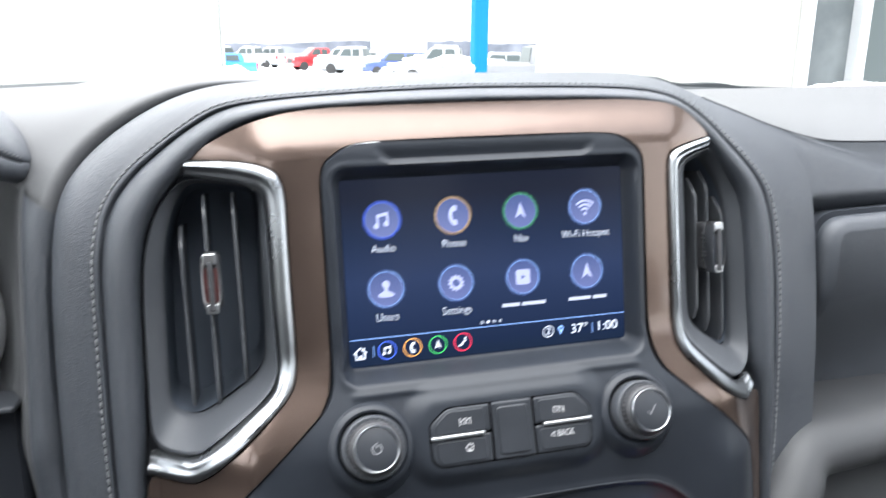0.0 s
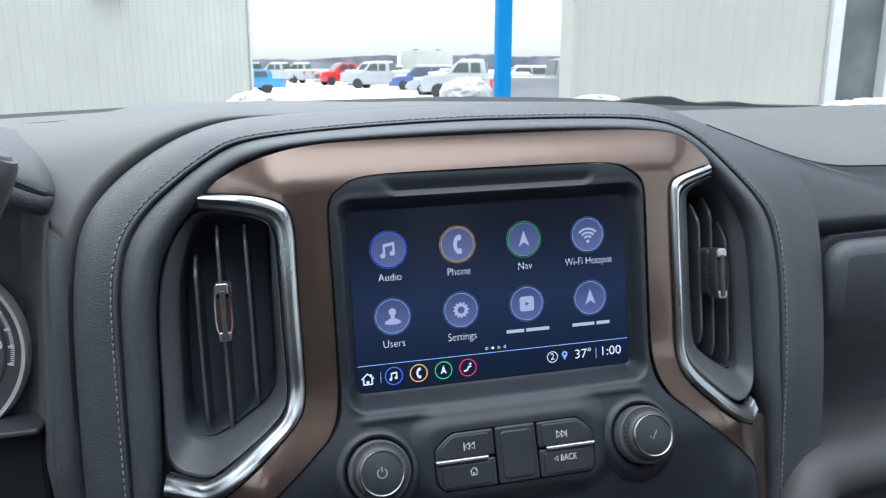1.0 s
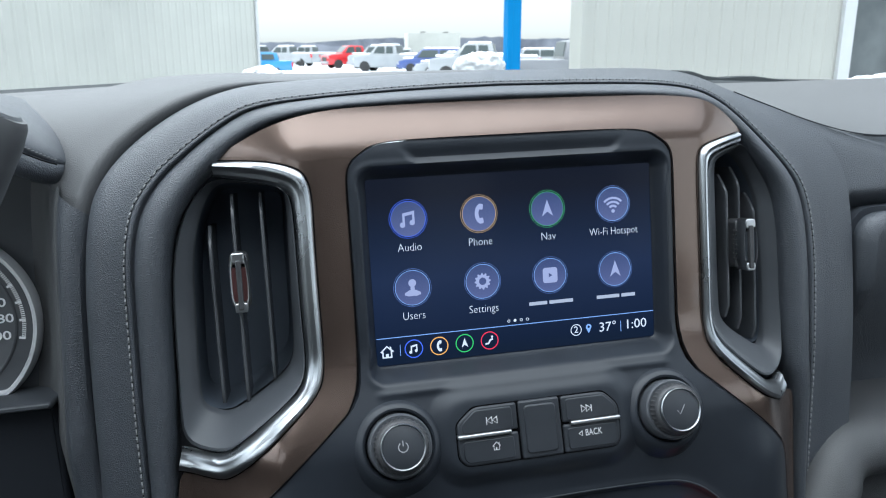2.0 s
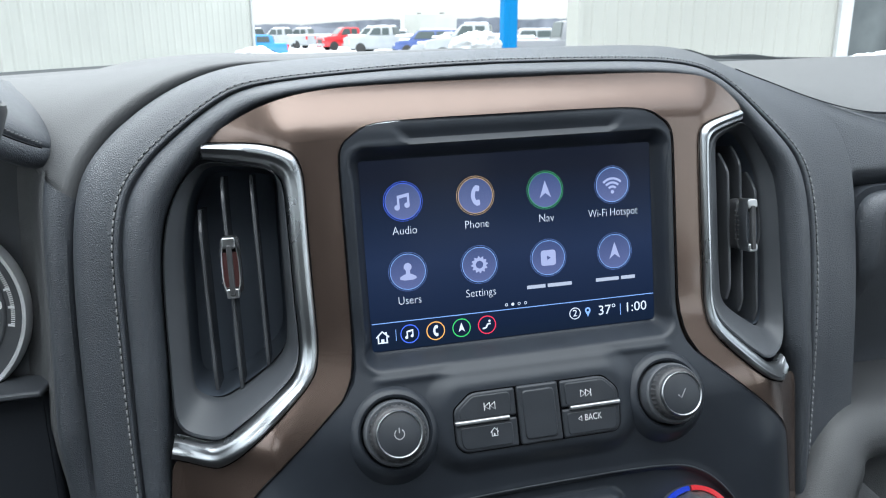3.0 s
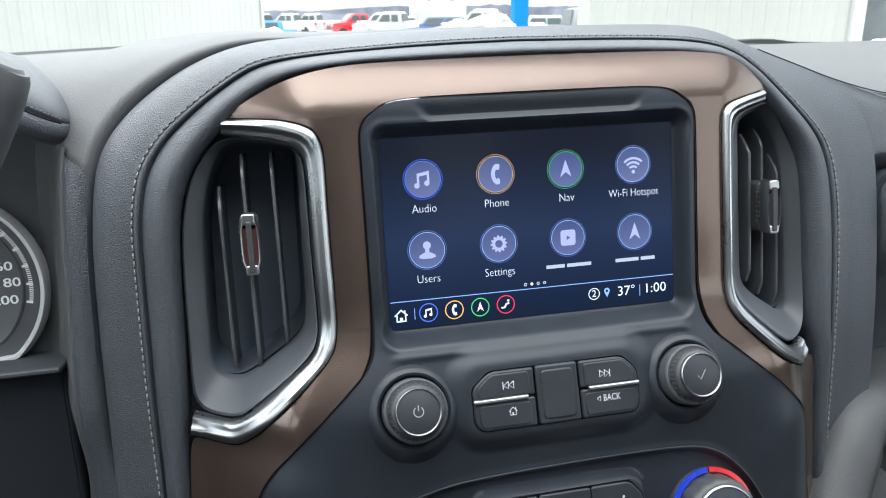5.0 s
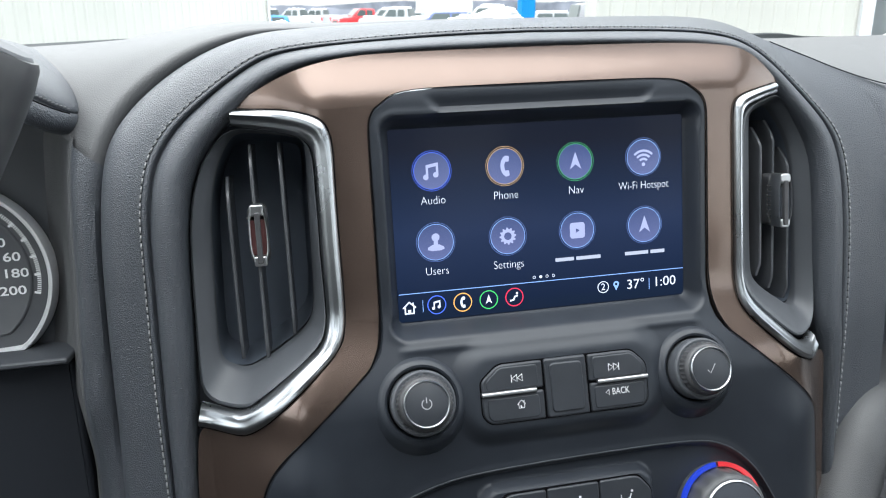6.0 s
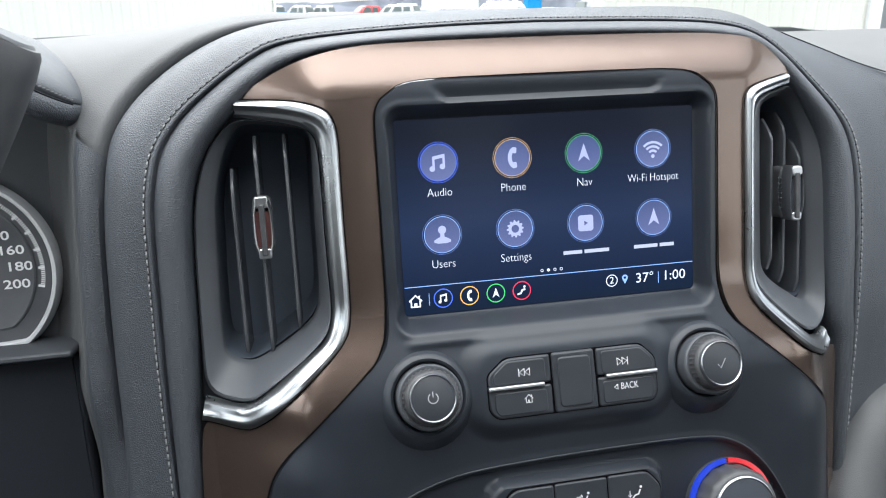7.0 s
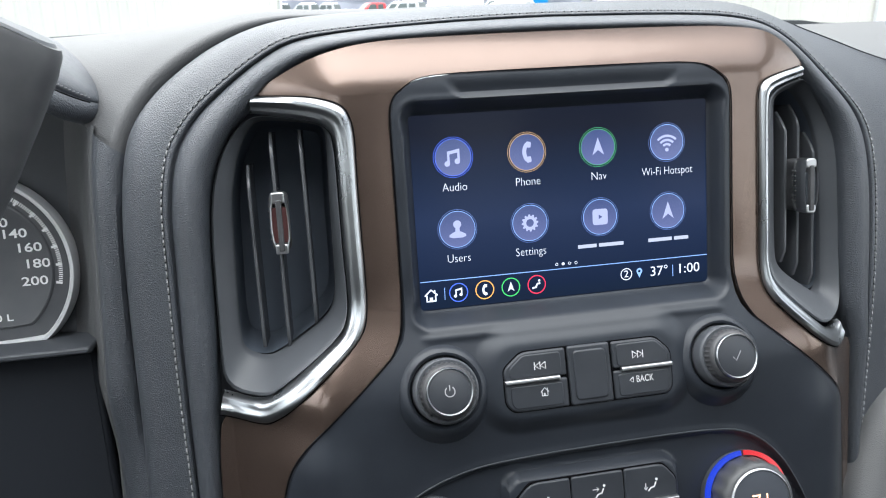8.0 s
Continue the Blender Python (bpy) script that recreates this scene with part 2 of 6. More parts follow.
def part(name, verts, faces, mat, parent, label="", smooth=True, kind="", crease=38):
    me = bpy.data.meshes.new(name)
    off = BASE.get(parent.name, Vector((0, 0, 0))) if parent else Vector((0, 0, 0))
    me.from_pydata([Vector(v) - off for v in verts], [], faces)
    bm = bmesh.new()
    bm.from_mesh(me)
    bmesh.ops.remove_doubles(bm, verts=bm.verts, dist=1e-6)
    bmesh.ops.recalc_face_normals(bm, faces=bm.faces)
    bm.to_mesh(me)
    bm.free()
    me.materials.append(M[mat])
    if smooth:
        me.shade_smooth()
        me.set_sharp_from_angle(angle=radians(crease))
    ob = new(name, me)
    if parent:
        ob.parent = parent
        BASE[ob.name] = off
    return tagged(ob, label=label, kind=kind)


def solo(name, verts, faces, mat, label, category, group="", kind="", place=DASH, smooth=True, base=(0, 0, 0)):
    """A thing that is one mesh."""
    off = Vector(base)
    ob = part(name, [Vector(v) - off for v in verts], faces, mat, None, smooth=smooth)
    ob.matrix_basis = place @ Matrix.Translation(off)
    BASE[ob.name] = off
    return tagged(ob, label, category, group, kind)


def ss(t):
    t = min(1.0, max(0.0, t))
    return t * t * (3 - 2 * t)


def lerp(a, b, t):
    return a + (b - a) * t


def chaikin(pts, n=2):
    pts = [Vector(p) for p in pts]
    for _ in range(n):
        out = [pts[0]]
        for a, b in zip(pts, pts[1:]):
            out += [a.lerp(b, 0.25), a.lerp(b, 0.75)]
        out.append(pts[-1])
        pts = out
    return pts


def chaikin_loop(pts, n=2):
    pts = [Vector(p) for p in pts]
    for _ in range(n):
        out = []
        for i, a in enumerate(pts):
            b = pts[(i + 1) % len(pts)]
            out += [a.lerp(b, 0.25), a.lerp(b, 0.75)]
        pts = out
    return pts


def resample(pts, n):
    pts = [Vector(p) for p in pts]
    d = [0.0]
    for a, b in zip(pts, pts[1:]):
        d.append(d[-1] + (b - a).length)
    out, j = [], 0
    for i in range(n):
        s = d[-1] * i / (n - 1)
        while j < len(d) - 2 and d[j + 1] < s:
            j += 1
        t = 0 if d[j + 1] == d[j] else (s - d[j]) / (d[j + 1] - d[j])
        out.append(pts[j].lerp(pts[j + 1], t))
    return out


def grid_faces(rows, cols, wrap=False):
    f = []
    for i in range(rows - 1):
        for j in range(cols if wrap else cols - 1):
            k = (j + 1) % cols
            f.append((i * cols + j, i * cols + k, (i + 1) * cols + k, (i + 1) * cols + j))
    return f


def loft(rows, wrap=False, cap=False):
    v = [Vector(p) for r in rows for p in r]
    n = len(rows[0])
    f = grid_faces(len(rows), n, wrap)
    if cap:
        f.append(tuple(range(n - 1, -1, -1)))
        f.append(tuple((len(rows) - 1) * n + i for i in range(n)))
    return v, f


def join(*meshes):
    v, f = [], []
    for mv, mf in meshes:
        o = len(v)
        v += [Vector(p) for p in mv]
        f += [tuple(i + o for i in q) for q in mf]
    return v, f


def slab(outline, y0, y1, round_by=0.0, fn=None):
    """A plate with the outline [(u, z)], its back at y0 and its front at y1, the front edge rounded."""
    n = len(outline)
    c = sum((Vector(p) for p in outline), Vector((0, 0))) / n
    def ring(y, inset):
        out = []
        for i, p in enumerate(outline):
            a, b = Vector(outline[i - 1]), Vector(outline[(i + 1) % n])
            t = (b - a).normalized()
            nr = Vector((t.y, -t.x))
            if (Vector(p) - c).dot(nr) > 0:
                nr = -nr
            q = Vector(p) + nr * inset
            out.append(Vector((q.x, y + (fn(q.x, q.y) if fn else 0), q.y)))
        return out
    rows = [ring(y0, 0)]
    if round_by:
        for a in (0, 30, 60, 90):
            rows.append(ring(y1 + (y0 - y1) / abs(y0 - y1) * round_by * (1 - math.sin(radians(a))), round_by * (1 - math.cos(radians(a)))))
        rows.append(ring(y1, round_by + 0.00012))
    else:
        rows.append(ring(y1, 0))
    v, f = loft(rows, wrap=True)
    f.append(tuple(len(v) - n + i for i in range(n)))
    f.append(tuple(range(n - 1, -1, -1)))
    return v, f


def rounded(pts, r, n=5):
    """A closed outline with its corners rounded by r (one number, or one for each corner)."""
    out = []
    k = len(pts)
    for i in range(k):
        p, a, b = Vector(pts[i]), Vector(pts[i - 1]), Vector(pts[(i + 1) % k])
        q = r[i] if isinstance(r, (list, tuple)) else r
        q = min(q, (a - p).length * 0.48, (b - p).length * 0.48)
        s, e = p + (a - p).normalized() * q, p + (b - p).normalized() * q
        for j in range(n + 1):
            t = j / n
            out.append(s * (1 - t) ** 2 + p * 2 * t * (1 - t) + e * t * t)
    return out


def lathe(profile, centre, axis, n=48):
    """Turns [(radius, height)] round the axis at centre."""
    ax = Vector(axis).normalized()
    e1 = ax.cross(Vector((0, 0, 1))).normalized()
    e2 = ax.cross(e1)
    c = Vector(centre)
    rows = []
    for r, h in profile:
        rows.append([c + ax * h + (e1 * math.cos(2 * math.pi * j / n) + e2 * math.sin(2 * math.pi * j / n)) * r for j in range(n)])
    return loft(rows, wrap=True, cap=True)


def box(x0, x1, y0, y1, z0, z1):
    v = [(x, y, z) for x in (x0, x1) for y in (y0, y1) for z in (z0, z1)]
    return v, [(0, 1, 3, 2), (4, 6, 7, 5), (0, 4, 5, 1), (2, 3, 7, 6), (0, 2, 6, 4), (1, 5, 7, 3)]


def tube(path, r, n=8):
    path = [Vector(p) for p in path]
    rows = []
    for i, p in enumerate(path):
        t = (path[min(i + 1, len(path) - 1)] - path[max(i - 1, 0)]).normalized()
        s = t.cross(Vector((0, 1, 0.01))).normalized()
        w = s.cross(t)
        rows.append([p + (s * math.cos(2 * math.pi * j / n) + w * math.sin(2 * math.pi * j / n)) * r for j in range(n)])
    return loft(rows, wrap=True, cap=True)


def text_mesh(word, size, place, squeeze=1.0, weight=0.0):
    """Letters as flat meshes: place takes the letters' plane (x right, y up) to the dash."""
    cu = bpy.data.curves.new("letters", "FONT")
    cu.body, cu.size, cu.align_x, cu.align_y = word, size, "CENTER", "CENTER"
    cu.resolution_u = 3
    cu.offset = weight * size
    tmp = bpy.data.objects.new("letters", cu)
    scene.collection.objects.link(tmp)
    me = bpy.data.meshes.new_from_object(tmp.evaluated_get(bpy.context.evaluated_depsgraph_get()))
    v = [place @ Vector((p.co.x * squeeze, p.co.y, 0)) for p in me.vertices]
    f = [tuple(p.vertices) for p in me.polygons]
    bpy.data.objects.remove(tmp)
    bpy.data.curves.remove(cu)
    bpy.data.meshes.remove(me)
    return v, f


def on_face(u, y, z, tilt=0.0, turn=0.0):
    """Letters upright on the face of the dash, leaning back by tilt degrees."""
    return Matrix.Translation((u, y, z)) @ Matrix.Rotation(radians(90 - tilt), 4, "X") @ Matrix.Rotation(radians(turn), 4, "Z")

# ---------------------------------------------------------------- the dashboard's large forms


def skin(u, z):
    """Depth of the centre stack's face."""
    a = abs(u)
    lo = ss((-z - 0.05) / 0.06)
    y = -0.010 - 0.016 * lo + ss((a - (0.115 + 0.025 * lo)) / (0.07 - 0.01 * lo)) * (0.026 + 0.008 * lo)
    y -= 0.005 * ss((-z - 0.115) / 0.03) * ss((a - 0.12) / 0.04) * (1 - ss((a - 0.160) / 0.03))
    return y + 0.008 * ss((z - 0.056) / 0.032) * (1 - 0.45 * ss((a - 0.11) / 0.06))


STACK_EDGE = [(0.060, 0.0644), (0.0750, 0.0636), (0.0813, 0.0624), (0.0870, 0.0596), (0.0939, 0.0543), (0.0968, 0.0500), (0.0977, 0.0440),
              (0.0977, -0.0600), (0.0985, -0.0690), (0.1005, -0.0762), (0.1048, -0.0825), (0.1110, -0.0880), (0.1255, -0.1003), (0.1510, -0.1222), (0.1572, -0.1290),
              (0.1628, -0.1370), (0.1672, -0.1465), (0.1705, -0.1590), (0.1760, -0.1900), (0.1830, -0.2600)]


def stack_width(z):
    for (u0, z0), (u1, z1) in zip(STACK_EDGE, STACK_EDGE[1:]):
        if z <= z0 and z >= z1:
            return lerp(u0, u1, (z0 - z) / (z0 - z1))
    return STACK_EDGE[0][0] if z > 0 else STACK_EDGE[-1][0]


def right_extra(z):
    """The passenger's side of the stack runs out wider towards its foot."""
    return 0.0050 * ss((-0.118 - z) / 0.035)


def box_distance(u, z, cu, cz, hu, hz, r):
    a, b = abs(u - cu) - hu + r, abs(z - cz) - hz + r
    return math.hypot(max(a, 0), max(b, 0)) + min(max(a, b), 0) - r


CLIMATE_LINE = [(-0.175, -0.2212), (-0.135, -0.1912), (-0.112, -0.1702), (-0.0960, -0.1597), (-0.0800, -0.1537), (-0.0600, -0.1494), (-0.0170, -0.1474),
                (0.0490, -0.1467), (0.0800, -0.1477), (0.0960, -0.1507), (0.1120, -0.1607), (0.1278, -0.1802), (0.145, -0.2212), (0.175, -0.2662)]
CLIMATE_CURVE = [tuple(p) for p in chaikin(CLIMATE_LINE, 2)]
KNOB_U, KNOB_Z = 0.0810, -0.1030


def climate_top(u):
    for (u0, z0), (u1, z1) in zip(CLIMATE_CURVE, CLIMATE_CURVE[1:]):
        if u0 <= u <= u1:
            return lerp(z0, z1, (u - u0) / (u1 - u0))
    return -0.3


def stack_face(u, z):
    y = skin(u, z)
    # recess round the display, its walls sloping in
    d = box_distance(u, z, 0.0008, -0.0105, 0.0868, 0.0535, 0.003)
    if d < 0.022:
        top = ss((z - 0.030) / 0.02)
        wall = lerp(0.0062, 0.0088, top) + 0.0025 * ss((-z - 0.05) / 0.02)
        k = ss(d / wall) if d > 0 else 0.0
        y = lerp(0.0012, y, k)
        # rolled lip
        y -= 0.0006 * math.exp(-((d - wall) / 0.0020) ** 2)
    # scoop in the upper band, steep at its foot and running out upwards
    y += 0.0026 * ss((z - 0.0508) / 0.0036) * (1 - ss((z - 0.0535) / 0.0095)) * ss((0.0625 + 0.9 * (z - 0.0520) - abs(u)) / 0.007)
    # ledge under the display
    y -= 0.0015 * math.exp(-((z + 0.0765) / 0.0022) ** 2) * ss((0.092 - abs(u)) / 0.008)
    for s in (-1, 1):
        r = math.hypot(u - s * KNOB_U, z - KNOB_Z)
        y += 0.0030 * (1 - ss((r - 0.0170) / 0.0050))
    c = climate_top(u) - z
    y += 0.0034 * ss((c - 0.0003) / 0.0036) - 0.0005 * math.exp(-((c + 0.0012) / 0.0020) ** 2) - 0.003 * ss((c - 0.006) / 0.05)
    # swellings that carry the two groups of buttons
    b = box_distance(u, z, 0.0006, -0.1031, 0.0492, 0.0165, 0.008)
    y = lerp(y, -0.0249 - 0.17 * (-0.0855 - z), 1 - ss((b - 0.0010) / 0.0140))
    b = box_distance(u, z, 0.0004, -0.1860, 0.0492, 0.0256, 0.008)
    return lerp(y, -0.0295 - 0.12 * (-0.154 - z), 1 - ss((b - 0.0003) / 0.0040))


dash = thing("dashboard", "black leather-wrapped truck dashboard with stitched seams and bronze trim", "dashboard", base=(0, 0.1, 0))

zs = [0.0644 - 0.0011 * i for i in range(int((0.0644 + 0.25) / 0.0011))]
NU = 210
rows = []
for z in zs:
    w = stack_width(z)
    r = [Vector((-w - 0.0006, skin(w, z) + 0.010, z))]
    r.append(Vector((-w - 0.0002, skin(w, z) + 0.0012, z)))
    for j in range(NU + 1):
        u = lerp(-(w - 0.0006), w + right_extra(z) - 0.0006, j / NU)
        r.append(Vector((u, stack_face(u, z), z)))
    w += right_extra(z)
    r.append(Vector((w + 0.0002, skin(w, z) + 0.0012, z)))
    r.append(Vector((w + 0.0006, skin(w, z) + 0.010, z)))
    rows.append(r)
top0 = [Vector((p.x, p.y + 0.010, p.z + 0.0002)) for p in rows[0]]
v, f = loft([top0] + rows)
part("centre_stack_panel", v, f, "panel", dash, "satin black centre stack panel with a recess for the display")

bead = [p for p in resample(chaikin(CLIMATE_LINE, 3), 160) if abs(p[0]) < 0.150]
part("panel_edge", *tube([(p[0], stack_face(p[0], p[1] + 0.0008) + 0.0002, p[1] + 0.0008) for p in bead], 0.00055, 6), "plastic", dash, "fine raised edge over the climate panel")

# bronze trim: pairs of (inner edge, outer edge), left half, from the foot up to the middle of the top
TRIM = [((0.1840, -0.260), (0.2060, -0.260)), ((0.1720, -0.162), (0.2060, -0.160)), ((0.1682, -0.1465), (0.2040, -0.130)),
        ((0.1638, -0.1370), (0.2010, -0.1130)), ((0.1560, -0.1268), (0.1810, -0.1105)), ((0.1420, -0.1138), (0.1680, -0.1050)),
        ((0.1265, -0.1004), (0.1480, -0.0935)), ((0.1122, -0.0880), (0.1245, -0.0745)), ((0.1058, -0.0825), (0.1195, -0.0690)),
        ((0.0990, -0.0670), (0.1175, -0.0600)), ((0.0984, -0.0200), (0.1170, -0.0200)), ((0.0984, 0.0300), (0.1174, 0.0300)),
        ((0.0982, 0.0460), (0.1200, 0.0430)), ((0.0970, 0.0510), (0.1265, 0.0498)), ((0.0948, 0.0548), (0.1348, 0.0535)),
        ((0.0922, 0.0568), (0.1500, 0.0562)), ((0.0900, 0.0584), (0.1745, 0.0570)), ((0.0875, 0.0602), (0.1640, 0.0630)),
        ((0.0848, 0.0618), (0.1450, 0.0730)), ((0.0813, 0.0629), (0.1300, 0.0785)), ((0.0750, 0.0641), (0.1096, 0.0828)),
        ((0.0600, 0.0649), (0.0850, 0.0845)), ((0.0000, 0.0650), (0.0000, 0.0853))]
inner = [(-a[0], a[1]) for a, b in TRIM] + [(a[0] + right_extra(a[1]), a[1]) for a, b in TRIM[-2::-1]]
outer = [(-b[0], b[1]) for a, b in TRIM] + [(min(b[0], 0.1915) if b[1] < -0.105 else b[0], b[1]) for a, b in TRIM[-2::-1]]
right_vertex = {(0.1500, 0.0562): (0.1400, 0.0566), (0.1745, 0.0570): (0.1575, 0.0588), (0.1640, 0.0630): (0.1505, 0.0645), (0.1450, 0.0730): (0.1370, 0.0748), (0.1300, 0.0785): (0.1250, 0.0802)}
outer = [right_vertex[tuple(p)] if tuple(p) in right_vertex else p for p in outer]
inner, outer = chaikin(inner, 2), chaikin(outer, 2)
rows = []
for k in range(-1, 13):
    t = max(0, k) / 12
    row = []
    for a, b in zip(inner, outer):
        p = a.lerp(b, t)
        edge = 0.008 if k == -1 else 0.0
        crown = 0.00012 * math.sin(math.pi * min(1, max(0, t)))
        row.append(Vector((p.x, skin(p.x, p.y) + edge + 0.0008 - crown, p.y)))
    rows.append(row)
v, f = loft(rows)
# Black strip laid over the joint in place of its shade.
seam = []
for d in (0.0008, -0.0002):
    edge_row = [a + (a - b).normalized() * d for a, b in zip(inner, outer)]
    seam.append([Vector((p.x, skin(p.x, p.y) - 0.0007, p.y)) for p in edge_row])
part("trim_seam", *loft(seam), "gap", dash, "dark seam between trim and panel")
part("bronze_trim", v, f, "bronze", dash, "satin bronze metallic trim framing display and vents")

# ---------------------------------------------------------------- padded surround
IE = [(-0.207, 0.014, -0.26), (-0.2065, 0.014, -0.166), (-0.2035, 0.015, -0.118), (-0.2012, 0.016, -0.078), (-0.2000, 0.016, -0.040), (-0.1985, 0.016, -0.008),
      (-0.1945, 0.016, 0.019), (-0.1845, 0.017, 0.0378), (-0.1725, 0.018, 0.0508), (-0.1610, 0.018, 0.0625), (-0.1440, 0.015, 0.0725), (-0.1290, 0.010, 0.0785),
      (-0.1096, 0.007, 0.0821), (-0.0850, 0.006, 0.0839), (0, 0.005, 0.0848)]
ST = [(-0.2235, 0.020, -0.26), (-0.2230, 0.020, -0.161), (-0.2238, 0.021, -0.114), (-0.2240, 0.022, -0.081), (-0.2232, 0.022, -0.043), (-0.2227, 0.022, -0.018),
      (-0.2220, 0.022, 0.003), (-0.2195, 0.023, 0.021), (-0.2147, 0.0245, 0.0376), (-0.2020, 0.025, 0.0546), (-0.1829, 0.025, 0.0697), (-0.1632, 0.0245, 0.0829),
      (-0.1476, 0.023, 0.0906), (-0.1184, 0.021, 0.0935), (-0.0514, 0.020, 0.0968), (0, 0.020, 0.0973)]
OE = [(-0.2545, 0.036, -0.26), (-0.2517, 0.036, -0.169), (-0.2504, 0.036, -0.126), (-0.2502, 0.036, -0.085), (-0.2493, 0.036, -0.045), (-0.2476, 0.036, -0.0065),
      (-0.2438, 0.037, 0.0248), (-0.2385, 0.040, 0.0455), (-0.2262, 0.046, 0.0634), (-0.2068, 0.049, 0.0800), (-0.1836, 0.051, 0.0941), (-0.1572, 0.052, 0.1034),
      (-0.1274, 0.052, 0.1064), (-0.0566, 0.055, 0.1085), (0, 0.056, 0.1088)]
OE_R = [(0, 0.056, 0.1088), (0.06, 0.055, 0.1082), (0.1197, 0.052, 0.1066), (0.1480, 0.050, 0.1015), (0.1780, 0.049, 0.0880), (0.2060, 0.047, 0.0770),
        (0.2330, 0.046, 0.0660), (0.2700, 0.046, 0.0550), (0.3000, 0.046, 0.0515), (0.45, 0.050, 0.049), (0.8, 0.060, 0.047)]
N = 181
half = lambda a: resample(chaikin(a, 3), N)
ieL, stL, oeL = half(IE), half(ST), half(OE)


def pad_rows(ie, st, oe):
    rows = []
    n = len(ie)
    # tucked inner edge, roll, groove, stitched band, shoulder
    def row(fn):
        rows.append([fn(ie[i], st[i], oe[i]) for i in range(n)])
    row(lambda a, s, o: a + Vector((0, 0.016, 0)))
    for t, bulge in ((-0.02, -0.006), (0.0, 0.0), (0.02, 0.0032), (0.05, 0.0055), (0.09, 0.0075), (0.15, 0.0096), (0.22, 0.0111), (0.30, 0.0120), (0.38, 0.0122), (0.46, 0.0118), (0.54, 0.0109), (0.61, 0.0097), (0.67, 0.0082), (0.72, 0.0066), (0.76, 0.0048), (0.785, 0.0022), (0.81, 0.0018), (0.83, 0.0042), (0.86, 0.0054), (0.90, 0.0058), (0.94, 0.0056), (0.975, 0.0046), (1.0, 0.0043)):
        row(lambda a, s, o, t=t, bulge=bulge: a.lerp(s, t) + Vector((0, -bulge, 0)))
    for t, bulge in ((0.12, 0.0055), (0.3, 0.0070), (0.5, 0.0078), (0.7, 0.0070), (0.84, 0.0052), (0.93, 0.0025), (1.0, -0.003)):
        row(lambda a, s, o, t=t, bulge=bulge: s.lerp(o, t) + Vector((0, -bulge, 0)) + (o - s).normalized() * 0)
    row(lambda a, s, o: o + Vector((0, 0.012, 0)) + (s - o).normalized() * 0.002)
    return rows


vL, fL = loft(pad_rows(ieL, stL, oeL))

# the passenger's half: the outer shoulder runs on into the passenger panel
IE_R = [(0, 0.005, 0.0848), (0.060, 0.006, 0.0840), (0.0950, 0.007, 0.0824), (0.1130, 0.008, 0.0801), (0.1220, 0.009, 0.0785), (0.1340, 0.012, 0.0735), (0.1445, 0.014, 0.0658), (0.1525, 0.015, 0.0590), (0.1640, 0.016, 0.0460), (0.1755, 0.016, 0.0330),
        (0.1835, 0.016, 0.0200), (0.1872, 0.016, -0.0030), (0.1886, 0.016, -0.0375), (0.1893, 0.016, -0.0730), (0.1905, 0.016, -0.0984), (0.1945, 0.016, -0.1119), (0.1945, 0.016, -0.1350), (0.1925, 0.016, -0.1780), (0.1905, 0.016, -0.26)]
ST_R = [(0, 0.020, 0.0973), (0.0544, 0.020, 0.0964), (0.0886, 0.0205, 0.0953), (0.1134, 0.0215, 0.0937), (0.1335, 0.0225, 0.0897), (0.1477, 0.0235, 0.0835), (0.1617, 0.0245, 0.0742), (0.1825, 0.025, 0.0558), (0.2042, 0.0255, 0.0344),
        (0.2130, 0.026, 0.0200), (0.2168, 0.025, 0.0020), (0.2195, 0.025, -0.0260), (0.2198, 0.025, -0.0664), (0.2172, 0.024, -0.1066), (0.2115, 0.023, -0.1675), (0.2060, 0.023, -0.26)]
ieR, stR = half(IE_R), half(ST_R)
FAR = [(0, 0.056, 0.1088), (0.06, 0.055, 0.1082), (0.1197, 0.052, 0.1066), (0.1480, 0.050, 0.1015), (0.1780, 0.049, 0.0880), (0.2060, 0.047, 0.0770),
       (0.2330, 0.046, 0.0640), (0.2480, 0.041, 0.0500), (0.2560, 0.036, 0.0300), (0.2580, 0.032, 0.0050), (0.2590, 0.031, -0.040), (0.2590, 0.031, -0.085),
       (0.2570, 0.031, -0.126), (0.2540, 0.031, -0.169), (0.2500, 0.031, -0.26)]
oeR = resample(chaikin(FAR, 2), N)
rowsR = []
full = pad_rows(ieR, stR, oeR)
for r in full[:24]:
    rowsR.append(r)
for t, bulge in ((0.3, 0.0040), (0.55, 0.0028), (0.8, 0.0013), (1.0, 0.0)):
    rowsR.append([s.lerp(o, t) + Vector((0, -bulge, 0)) for s, o in zip(stR, oeR)])
vR, fR = loft(rowsR)
v, f = join((vL, fL), (vR, fR))
part("padded_surround", v, f, "leather", dash, "black grained leather pad with a sewn seam, arching over the display", crease=180)

# stitches: short slanted threads along the seam
path = stL + stR[1:]
side_of = []
for i in range(len(path)):
    t = path[min(len(path) - 1, i + 1)] - path[max(0, i - 1)]
    side_of.append(t.cross(Vector((0, 1, 0))).normalized())
# Black strip on the pad paints the groove's shade under the thread.
part("seam_groove", *loft([[p + s * d + Vector((0, y, 0)) for p, s in zip(path, side_of)] for d, y in ((-0.0004, -0.0044), (-0.00025, -0.0047), (0.00025, -0.0047), (0.0004, -0.0044))]), "gap", dash, "dark sewn groove under the stitches")
path = [p + Vector((0, -0.0051, 0)) for p in path]
L = sum((b - a).length for a, b in zip(path, path[1:]))
n = int(L / 0.0044)
fine = resample(path, n * 4 + 1)
sv, sf = [], []
